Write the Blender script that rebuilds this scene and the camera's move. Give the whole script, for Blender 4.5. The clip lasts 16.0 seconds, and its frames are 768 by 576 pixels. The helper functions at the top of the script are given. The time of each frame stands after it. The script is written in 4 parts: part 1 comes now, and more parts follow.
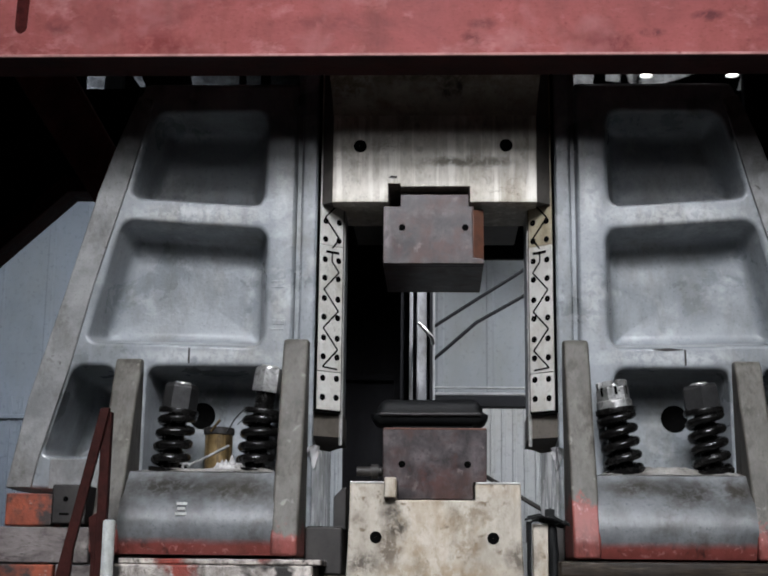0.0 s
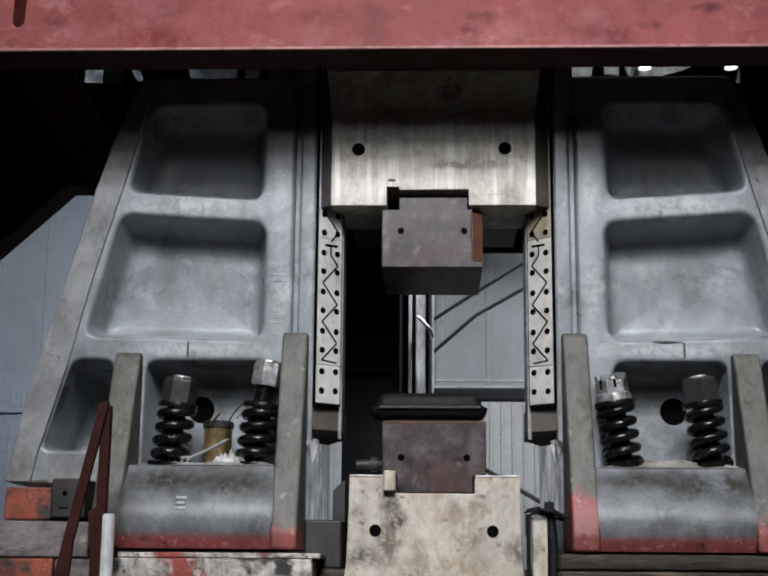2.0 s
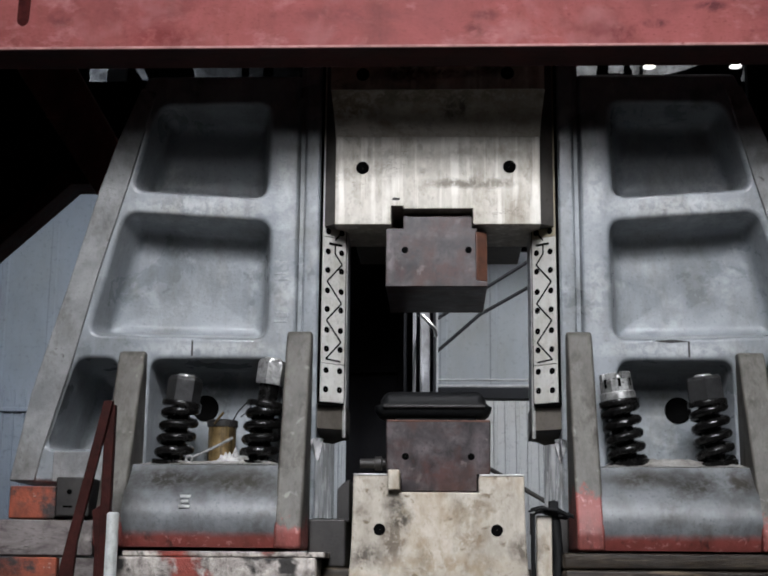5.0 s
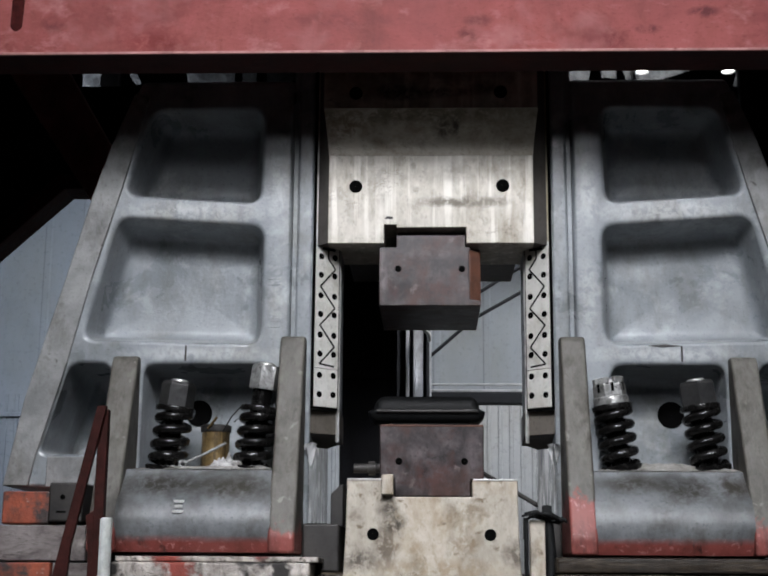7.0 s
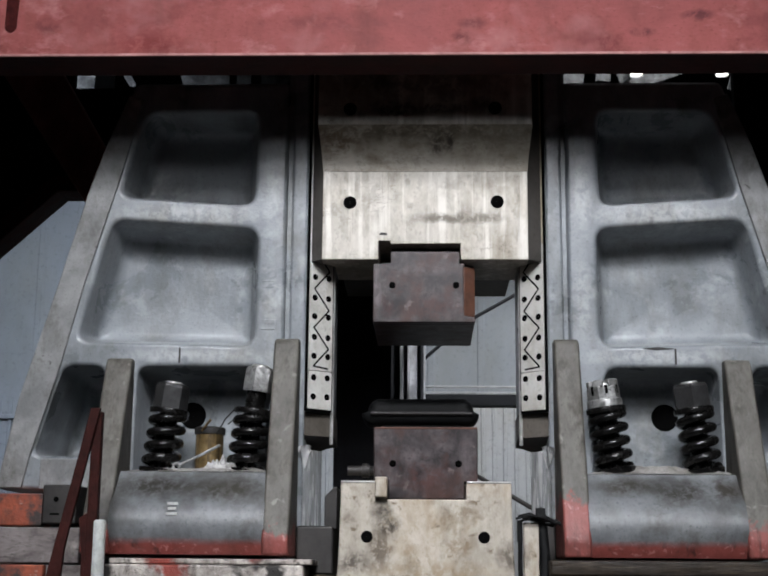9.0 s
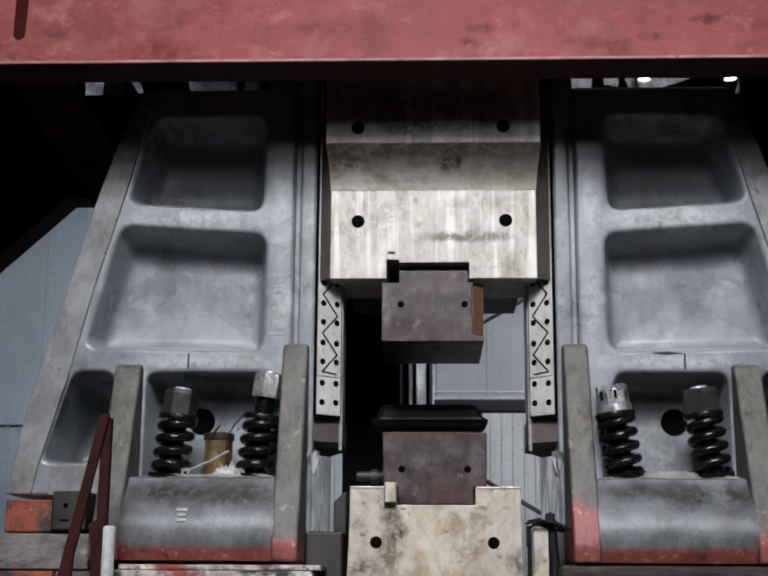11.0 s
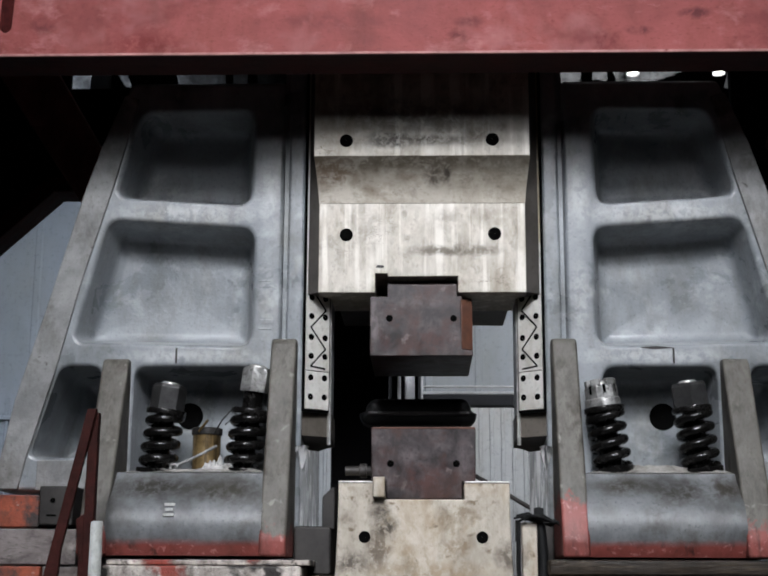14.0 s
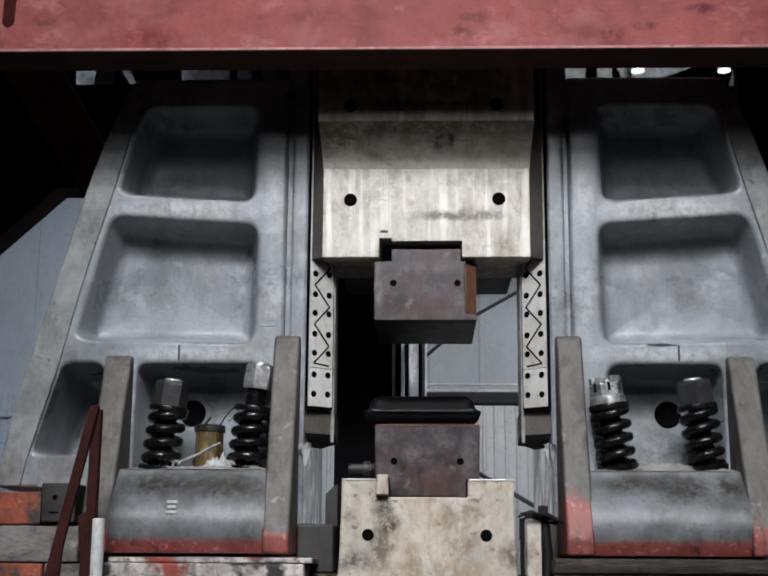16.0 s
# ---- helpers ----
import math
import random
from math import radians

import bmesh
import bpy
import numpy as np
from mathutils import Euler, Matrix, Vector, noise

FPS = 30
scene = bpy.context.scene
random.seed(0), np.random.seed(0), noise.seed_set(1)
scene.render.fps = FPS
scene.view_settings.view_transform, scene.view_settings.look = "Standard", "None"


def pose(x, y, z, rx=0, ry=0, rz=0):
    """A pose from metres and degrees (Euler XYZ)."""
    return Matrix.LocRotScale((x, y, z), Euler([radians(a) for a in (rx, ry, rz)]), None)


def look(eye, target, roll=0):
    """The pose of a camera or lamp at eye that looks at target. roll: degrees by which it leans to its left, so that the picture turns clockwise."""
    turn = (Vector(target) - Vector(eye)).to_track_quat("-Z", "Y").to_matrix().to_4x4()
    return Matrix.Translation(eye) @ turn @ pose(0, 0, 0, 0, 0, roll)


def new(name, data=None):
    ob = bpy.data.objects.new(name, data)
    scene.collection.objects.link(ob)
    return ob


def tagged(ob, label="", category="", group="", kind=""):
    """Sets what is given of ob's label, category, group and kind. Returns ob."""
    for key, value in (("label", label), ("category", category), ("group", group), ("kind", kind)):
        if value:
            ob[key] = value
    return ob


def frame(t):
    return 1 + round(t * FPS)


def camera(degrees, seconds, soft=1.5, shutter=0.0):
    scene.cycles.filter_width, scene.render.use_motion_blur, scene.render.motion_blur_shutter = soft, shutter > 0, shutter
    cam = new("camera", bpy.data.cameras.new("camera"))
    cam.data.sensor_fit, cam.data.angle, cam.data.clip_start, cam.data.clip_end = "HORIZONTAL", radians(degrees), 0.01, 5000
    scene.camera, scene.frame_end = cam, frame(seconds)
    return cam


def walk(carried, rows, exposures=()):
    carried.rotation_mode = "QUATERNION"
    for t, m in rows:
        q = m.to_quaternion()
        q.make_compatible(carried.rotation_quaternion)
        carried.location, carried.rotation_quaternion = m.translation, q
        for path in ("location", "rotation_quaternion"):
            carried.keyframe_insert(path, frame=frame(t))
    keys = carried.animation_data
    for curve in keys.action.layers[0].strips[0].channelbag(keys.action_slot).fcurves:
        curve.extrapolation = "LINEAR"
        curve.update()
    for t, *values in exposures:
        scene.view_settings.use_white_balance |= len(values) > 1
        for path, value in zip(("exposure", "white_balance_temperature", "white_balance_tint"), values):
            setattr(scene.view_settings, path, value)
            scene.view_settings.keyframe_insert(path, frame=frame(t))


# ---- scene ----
from mathutils.geometry import tessellate_polygon

LENS = 32.396


def aim(yaw, pitch, roll, ahead=0.0):
    """Hand-held camera in front of the hammer: turn to the left, tilt up, roll, and a small step forward."""
    return Matrix.Translation((0.0, -5.4 + ahead, 1.35)) @ pose(0, 0, 0, 90 + pitch, 0, yaw) @ pose(0, 0, 0, 0, 0, roll)


cam = camera(LENS, 16.0, soft=2.0)
walk(cam, [
    (0.0, aim(2.287, 12.487, 0.644, -0.0043)),
    (0.5, aim(2.170, 12.406, 0.553, -0.0038)),
    (1.0, aim(2.261, 12.313, 0.561, -0.0021)),
    (1.5, aim(2.266, 12.237, 0.501, -0.0018)),
    (2.0, aim(2.237, 12.204, 0.507, -0.0026)),
    (2.5, aim(2.140, 12.254, 0.552, -0.0023)),
    (3.0, aim(2.100, 12.277, 0.509, -0.0022)),
    (3.5, aim(2.248, 12.225, 0.518, -0.0000)),
    (4.0, aim(2.494, 12.136, 0.537, 0.0014)),
    (6.5, aim(2.192, 12.287, 0.497, -0.0004)),
    (7.0, aim(2.132, 12.359, 0.453, -0.0047)),
    (7.5, aim(2.129, 12.441, 0.541, -0.0036)),
    (8.0, aim(2.063, 12.478, 0.548, -0.0028)),
    (8.5, aim(1.956, 12.455, 0.528, -0.0060)),
    (9.0, aim(1.875, 12.463, 0.491, -0.0056)),
    (11.5, aim(2.319, 12.717, 0.393, -0.0051)),
    (12.0, aim(2.318, 12.692, 0.426, -0.0074)),
    (12.5, aim(2.128, 12.638, 0.376, -0.0042)),
    (13.0, aim(1.856, 12.584, 0.305, -0.0040)),
    (13.5, aim(1.713, 12.512, 0.266, 0.0032)),
    (14.0, aim(1.752, 12.480, 0.275, 0.0093)),
    (14.5, aim(1.794, 12.404, 0.248, 0.0079)),
    (15.0, aim(1.913, 12.327, 0.280, 0.0080)),
    (15.5, aim(2.003, 12.320, 0.336, 0.0124)),
    (16.0, aim(1.929, 12.400, 0.415, 0.0361)),
])

# ---- light ----
world = bpy.data.worlds.new("world")
scene.world = world
world.use_nodes = True
world.node_tree.nodes["Background"].inputs[0].default_value = (0.55, 0.65, 0.8, 1)
world.node_tree.nodes["Background"].inputs[1].default_value = 0.002
scene.view_settings.exposure = 0.0


def unseen_bay(x, y, z, power, size, target, colour=(0.94, 0.955, 1.01), spread=75):
    """One area light, added out of view as a high-bay lamp."""
    data = bpy.data.lights.new("unseen_bay_light", "AREA")
    data.shape, data.size, data.energy, data.color = "DISK", size, power, colour
    data.spread = radians(spread)
    ob = new("unseen_bay_light", data)
    ob.matrix_world = look((x, y, z), target)
    return ob


# unseen front light, split into four weighted levels to soften the beam's shadow
BAYS = [(bx, -9.0, bz, watts) for bz, watts in ((6.0, 4.5), (7.3, 15.5), (8.5, 39), (9.6, 54)) for bx in (-0.95, 1.05)]
for bx, by, bz, watts in BAYS:
    unseen_bay(bx, by, bz, watts, 1.25, (bx * 0.3, 0, 0.9), spread=50)
REAR_BAYS = [(1.909, 6.0, 5.83), (2.686, 6.0, 5.83)]
# fill lights added out of view for the rear wall and the channel post
FILL_BAYS = [(-3.6, 3.2, 7.6), (2.2, 3.2, 7.6), (1.1, 1.2, 7.4)]
unseen_bay(-3.6, 3.2, 7.6, 82, 0.8, (-3.6, 9.0, 2.5), (0.8, 0.88, 1.0), spread=62)
unseen_bay(2.2, 3.2, 7.6, 92, 0.8, (1.0, 9.0, 2.5), (0.95, 0.97, 1.0), spread=62)
unseen_bay(1.1, 1.2, 7.4, 60, 0.7, (-0.1, 2.0, 2.8), spread=40)


# ---- materials ----
def surface(name, colours, scale=6.0, rough=(0.4, 0.7), metal=0.0, bump=0.15, fine=60.0, stretch=(1, 1, 1), stain=None, stain_scale=2.5,
            stain_at=(0.55, 0.68), spot=None, spot_at=(0.62, 0.68), spot_scale=14.0, band=None, band_colour=None, gloss=0.5, grime=0.5, grime_scale=7.0,
            streak=None, streak_at=(0.5, 0.7), streak_scale=(16, 16, 0.9), scratch=None, tone_patches=()):
    """A worn surface: two mixed colours, stains, spots, fine grain and relief. band: (height, softness) of paint under
    that height.
    streak: colour of long vertical bands; scratch: colour of thin scuffs; tone patches: blurred wear, dirt, painted
    light and shade, (x, z, half width, half height, colour, amount)."""
    m = bpy.data.materials.new(name)
    m.use_nodes = True
    nt = m.node_tree
    n, l = nt.nodes, nt.links
    bsdf = n["Principled BSDF"]
    tc = n.new("ShaderNodeTexCoord")
    mp = n.new("ShaderNodeMapping")
    mp.inputs["Scale"].default_value = stretch
    l.new(tc.outputs["Object"], mp.inputs["Vector"])

    def noise_tex(s, detail=6.0, r=0.6, warp=0.0, src=None):
        t = n.new("ShaderNodeTexNoise")
        t.inputs["Scale"].default_value, t.inputs["Detail"].default_value = s, detail
        t.inputs["Roughness"].default_value, t.inputs["Distortion"].default_value = r, warp
        l.new((src or mp).outputs[0 if src is None else "Object"], t.inputs["Vector"])
        return t

    def ramp(src, a, b):
        r = n.new("ShaderNodeMapRange")
        r.inputs[1].default_value, r.inputs[2].default_value = a, b
        l.new(src, r.inputs[0])
        return r.outputs[0]

    def mix(f, a, b):
        x = n.new("ShaderNodeMix")
        x.data_type = "RGBA"
        l.new(f, x.inputs[0])
        for v, i in ((a, 6), (b, 7)):
            if isinstance(v, tuple):
                x.inputs[i].default_value = (*v, 1)
            else:
                l.new(v, x.inputs[i])
        return x.outputs[2]

    big = noise_tex(scale, 8.0, 0.62, 0.4)
    grain = noise_tex(fine, 4.0, 0.6)
    col = mix(ramp(big.outputs[0], 0.35, 0.66), colours[0], colours[1])
    dark = tuple(c * 0.72 for c in colours[0])
    col = mix(ramp(grain.outputs[0], 0.56, 0.8), col, dark)
    if len(colours) > 2:
        third = noise_tex(scale * 2.3, 5.0, 0.65, 0.2)
        col = mix(ramp(third.outputs[0], 0.56, 0.7), col, colours[2])
    if stain:
        st = noise_tex(stain_scale, 6.0, 0.62, 0.15)
        col = mix(ramp(st.outputs[0], *stain_at), col, stain)
    if spot:
        sp = noise_tex(spot_scale, 3.0, 0.5, 0.3, src=tc)
        col = mix(ramp(sp.outputs[0], *spot_at), col, spot)
    if streak:
        sm = n.new("ShaderNodeMapping")
        sm.inputs["Scale"].default_value = streak_scale
        l.new(tc.outputs["Object"], sm.inputs["Vector"])
        sn = n.new("ShaderNodeTexNoise")
        sn.inputs["Scale"].default_value, sn.inputs["Detail"].default_value, sn.inputs["Roughness"].default_value = 1.0, 5.0, 0.55
        l.new(sm.outputs[0], sn.inputs["Vector"])
        col = mix(ramp(sn.outputs[0], *streak_at), col, streak)
    if scratch:
        sm2 = n.new("ShaderNodeMapping")
        sm2.inputs["Scale"].default_value, sm2.inputs["Rotation"].default_value = (5, 5, 22), (0.0, 0.25, 0.0)
        l.new(tc.outputs["Object"], sm2.inputs["Vector"])
        sc = n.new("ShaderNodeTexNoise")
        sc.inputs["Scale"].default_value, sc.inputs["Detail"].default_value, sc.inputs["Distortion"].default_value = 1.0, 8.0, 0.3
        sc.inputs["Roughness"].default_value = 0.74
        l.new(sm2.outputs[0], sc.inputs["Vector"])
        where = noise_tex(5.0, 3.0, 0.6, 0.0, src=tc)
        dist = n.new("ShaderNodeMath")
        dist.operation = "COMPARE"
        dist.inputs[1].default_value, dist.inputs[2].default_value = 0.5, 0.009
        l.new(sc.outputs[0], dist.inputs[0])
        thin = n.new("ShaderNodeMath")
        thin.operation = "MULTIPLY"
        l.new(dist.outputs[0], thin.inputs[0])
        l.new(ramp(where.outputs[0], 0.55, 0.68), thin.inputs[1])
        col = mix(thin.outputs[0], col, scratch)
    if tone_patches:
        blur = noise_tex(13.0, 7.0, 0.7, 0.0, src=tc)
        patch = noise_tex(24.0, 6.0, 0.7, 0.3, src=tc)
        for x, z, rx, rz, tone, amount in tone_patches:
            off = n.new("ShaderNodeVectorMath")
            off.operation = "MULTIPLY_ADD"
            warp = 1.5 * min(rx, rz)
            off.inputs[1].default_value = (warp, 0.0, warp)
            off.inputs[2].default_value = (-x - warp / 2, 0.0, -z - warp / 2)
            l.new(blur.outputs["Color"], off.inputs[0])
            rel = n.new("ShaderNodeVectorMath")
            l.new(tc.outputs["Object"], rel.inputs[0])
            l.new(off.outputs[0], rel.inputs[1])
            sz = n.new("ShaderNodeVectorMath")
            sz.operation = "MULTIPLY"
            sz.inputs[1].default_value = (1 / rx, 0.0, 1 / rz)
            l.new(rel.outputs[0], sz.inputs[0])
            ln = n.new("ShaderNodeVectorMath")
            ln.operation = "LENGTH"
            l.new(sz.outputs[0], ln.inputs[0])
            am = n.new("ShaderNodeMath")
            am.operation = "MULTIPLY"
            am.use_clamp = True
            l.new(ramp(ln.outputs["Value"], 1.15, 0.35), am.inputs[0])
            rg = n.new("ShaderNodeMapRange")
            rg.inputs[1].default_value, rg.inputs[2].default_value = 0.42, 0.54
            rg.inputs[3].default_value, rg.inputs[4].default_value = amount * 0.25, amount
            l.new(patch.outputs[0], rg.inputs[0])
            l.new(rg.outputs[0], am.inputs[1])
            col = mix(am.outputs[0], col, tone)
    if band:
        sx = n.new("ShaderNodeSeparateXYZ")
        l.new(tc.outputs["Object"], sx.inputs[0])
        wob = noise_tex(9.0, 6.0, 0.7, 0.5, src=tc)
        ad = n.new("ShaderNodeMath")
        ad.operation = "MULTIPLY_ADD"
        ad.inputs[1].default_value = band[1]
        l.new(wob.outputs[0], ad.inputs[0])
        l.new(sx.outputs[2], ad.inputs[2])
        edge = band[0] + band[1] * 0.5
        chip = noise_tex(38.0, 5.0, 0.7, 0.6, src=tc)
        paint = mix(ramp(chip.outputs[0], 0.57, 0.65), band_colour, tuple(min(1, c * 1.4 + 0.12) for c in band_colour))
        rm = n.new("ShaderNodeMapping")
        rm.inputs["Scale"].default_value = (26, 26, 1.2)
        l.new(tc.outputs["Object"], rm.inputs["Vector"])
        runs = n.new("ShaderNodeTexNoise")
        runs.inputs["Scale"].default_value, runs.inputs["Detail"].default_value = 1.0, 4.0
        l.new(rm.outputs[0], runs.inputs["Vector"])
        paint = mix(ramp(runs.outputs[0], 0.58, 0.7), paint, (0.06, 0.018, 0.015))
        col = mix(ramp(ad.outputs[0], edge + 0.016, edge - 0.012), col, paint)
    if grime:
        gm = n.new("ShaderNodeMapping")
        gm.inputs["Scale"].default_value = (1.0, 1.0, 0.45)
        gm.inputs["Location"].default_value = (3.7, 1.3, 8.1)
        l.new(tc.outputs["Object"], gm.inputs["Vector"])
        gn = n.new("ShaderNodeTexNoise")
        gn.inputs["Scale"].default_value, gn.inputs["Detail"].default_value, gn.inputs["Roughness"].default_value = grime_scale, 9.0, 0.72
        l.new(gm.outputs[0], gn.inputs["Vector"])
        dirty = n.new("ShaderNodeMix")
        dirty.data_type, dirty.blend_type = "RGBA", "MULTIPLY"
        k = 1 - grime
        dirty.inputs[7].default_value = (k * 1.0, k * 0.95, k * 0.86, 1)
        l.new(ramp(gn.outputs[0], 0.46, 0.72), dirty.inputs[0])
        l.new(col, dirty.inputs[6])
        col = dirty.outputs[2]
    l.new(col, bsdf.inputs["Base Color"])
    bsdf.inputs["Metallic"].default_value = metal
    bsdf.inputs["Specular IOR Level"].default_value = gloss
    l.new(ramp(big.outputs[0], 0.3, 0.7), (rr := n.new("ShaderNodeMapRange")).inputs[0])
    rr.inputs[3].default_value, rr.inputs[4].default_value = rough
    l.new(rr.outputs[0], bsdf.inputs["Roughness"])
    b1 = n.new("ShaderNodeBump")
    b1.inputs["Strength"].default_value, b1.inputs["Distance"].default_value = bump, 0.004
    l.new(grain.outputs[0], b1.inputs["Height"])
    b2 = n.new("ShaderNodeBump")
    b2.inputs["Strength"].default_value, b2.inputs["Distance"].default_value = bump, 0.02
    l.new(big.outputs[0], b2.inputs["Height"])
    l.new(b1.outputs[0], b2.inputs["Normal"])
    l.new(b2.outputs[0], bsdf.inputs["Normal"])
    return m


def glowing(name, colour, strength):
    m = bpy.data.materials.new(name)
    m.use_nodes = True
    b = m.node_tree.nodes["Principled BSDF"]
    b.inputs["Base Color"].default_value = (0.8, 0.8, 0.8, 1)
    b.inputs["Emission Color"].default_value, b.inputs["Emission Strength"].default_value = (*colour, 1), strength
    return m


RED = (0.24, 0.06, 0.05)
# pale tone painted on ribs and ledges for the highlights they catch
RIB_LIGHT = (0.56, 0.575, 0.58)
M_CAST = surface("grey_casting_paint", ((0.195, 0.214, 0.23), (0.31, 0.332, 0.352), (0.36, 0.383, 0.402)), 3.0, (0.2, 0.46), 0.0, 0.25, 70, stain=(0.16, 0.162, 0.155), stain_scale=2.4, stain_at=(0.58, 0.76), spot=(0.4, 0.42, 0.43), spot_at=(0.6, 0.85), spot_scale=10, grime=0.35,
                 tone_patches=((-1.02, 2.86, 0.34, 0.055, RIB_LIGHT, 0.75), (-0.95, 2.255, 0.36, 0.035, RIB_LIGHT, 0.6), (-0.655, 2.95, 0.05, 0.16, RIB_LIGHT, 0.5), (-0.65, 2.5, 0.05, 0.2, RIB_LIGHT, 0.45), (-1.15, 3, 0.2, 0.05, RIB_LIGHT, 0.45), (-1, 2.325, 0.33, 0.02, RIB_LIGHT, 0.5),
                          (1.02, 2.86, 0.34, 0.055, RIB_LIGHT, 0.75), (0.95, 2.255, 0.36, 0.035, RIB_LIGHT, 0.6), (0.655, 2.95, 0.05, 0.16, RIB_LIGHT, 0.5), (0.65, 2.5, 0.05, 0.2, RIB_LIGHT, 0.45), (1.15, 3, 0.2, 0.05, RIB_LIGHT, 0.45), (1, 2.325, 0.33, 0.02, RIB_LIGHT, 0.5)))
M_EDGE = surface("worn_flange_grey", ((0.17, 0.173, 0.174), (0.3, 0.302, 0.3)), 7, (0.35, 0.6), 0.0, 0.3, 90, grime=0.5, grime_scale=12, stain=(0.1, 0.095, 0.085), stain_scale=6, stain_at=(0.58, 0.7), spot=(0.07, 0.065, 0.06), spot_at=(0.68, 0.74), spot_scale=20)
M_GUSSET = surface("oily_gusset_grey", ((0.075, 0.069, 0.058), (0.155, 0.147, 0.128), (0.05, 0.043, 0.034)), 7, (0.5, 0.72), 0.0, 0.3, 80, grime=0.65, grime_scale=10, stretch=(1.2, 1.2, 0.5), stain=(0.045, 0.038, 0.03), stain_scale=7, stain_at=(0.54, 0.68), spot=(0.22, 0.21, 0.19), spot_at=(0.66, 0.74), spot_scale=20, band=(1.545, 0.34), band_colour=RED)
M_GUSSETRED = surface("chipped_red_gusset", ((0.075, 0.069, 0.058), (0.155, 0.147, 0.128), (0.05, 0.043, 0.034)), 7, (0.5, 0.72), 0.0, 0.3, 80, grime=0.65, grime_scale=10, stretch=(1.2, 1.2, 0.5), stain=(0.045, 0.038, 0.03), stain_scale=7, stain_at=(0.54, 0.68), spot=(0.22, 0.21, 0.19), spot_at=(0.66, 0.74), spot_scale=20, band=(1.66, 0.42), band_colour=RED)
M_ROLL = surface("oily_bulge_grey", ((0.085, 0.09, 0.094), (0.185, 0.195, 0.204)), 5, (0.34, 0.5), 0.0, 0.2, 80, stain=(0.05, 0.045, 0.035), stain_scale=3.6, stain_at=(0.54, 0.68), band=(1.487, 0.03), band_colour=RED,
                 tone_patches=((-1.05, 1.7, 0.2, 0.05, (0.022, 0.018, 0.012), 0.95), (-0.78, 1.69, 0.18, 0.05, (0.03, 0.025, 0.016), 0.9), (0.78, 1.71, 0.15, 0.04, (0.03, 0.025, 0.016), 0.9), (0.98, 1.69, 0.12, 0.06, (0.022, 0.018, 0.012), 0.95), (1.16, 1.7, 0.08, 0.06, (0.025, 0.02, 0.014), 0.95)))
M_RAM = surface("bright_machined_steel", ((0.4, 0.37, 0.32), (0.6, 0.565, 0.5), (0.3, 0.275, 0.23)), 8, (0.4, 0.6), 0.12, 0.12, 34, grime=0.4, grime_scale=11, stretch=(1.2, 1, 0.9), stain=(0.34, 0.3, 0.24), stain_scale=4, stain_at=(0.54, 0.7),
                streak=(0.66, 0.63, 0.57), streak_at=(0.52, 0.6), streak_scale=(21, 21, 0.8), scratch=(0.2, 0.17, 0.13), tone_patches=(
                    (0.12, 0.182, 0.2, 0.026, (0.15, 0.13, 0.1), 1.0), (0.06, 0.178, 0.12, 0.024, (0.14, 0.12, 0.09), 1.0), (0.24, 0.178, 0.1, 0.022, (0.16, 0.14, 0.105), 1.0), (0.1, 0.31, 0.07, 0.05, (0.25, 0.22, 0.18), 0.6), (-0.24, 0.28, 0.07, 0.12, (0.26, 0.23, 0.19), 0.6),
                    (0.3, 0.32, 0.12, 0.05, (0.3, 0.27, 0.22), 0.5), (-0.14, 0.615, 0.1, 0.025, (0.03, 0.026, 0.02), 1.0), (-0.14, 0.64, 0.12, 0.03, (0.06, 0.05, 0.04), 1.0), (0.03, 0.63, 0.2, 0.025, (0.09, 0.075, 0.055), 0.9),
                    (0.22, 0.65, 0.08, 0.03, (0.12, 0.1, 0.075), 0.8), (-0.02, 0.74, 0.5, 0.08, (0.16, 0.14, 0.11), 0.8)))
M_ANVIL = surface("stained_anvil_steel", ((0.4, 0.36, 0.3), (0.58, 0.535, 0.46), (0.3, 0.25, 0.18)), 4, (0.45, 0.65), 0.1, 0.2, 60, grime=0.5, grime_scale=7, stretch=(1.1, 1, 0.8), stain=(0.3, 0.22, 0.13), stain_scale=4, stain_at=(0.54, 0.72), spot=(0.2, 0.16, 0.11), spot_at=(0.64, 0.7), spot_scale=16, scratch=(0.16, 0.12, 0.08),
                  tone_patches=((-0.175, 1.615, 0.05, 0.045, (0.07, 0.055, 0.04), 0.9), (-0.15, 1.555, 0.06, 0.05, (0.06, 0.05, 0.035), 1.0), (-0.175, 1.47, 0.055, 0.09, (0.12, 0.09, 0.06), 0.9), (-0.29, 1.41, 0.09, 0.05, (0.08, 0.065, 0.05), 0.9), (-0.3, 1.58, 0.04, 0.04, (0.2, 0.17, 0.13), 0.7),
                           (0.13, 1.48, 0.07, 0.09, (0.24, 0.175, 0.105), 0.8), (0.15, 1.615, 0.09, 0.04, (0.2, 0.15, 0.09), 0.7), (0.335, 1.44, 0.07, 0.06, (0.1, 0.08, 0.06), 0.9), (0.02, 1.38, 0.3, 0.05, (0.3, 0.22, 0.13), 0.7)))
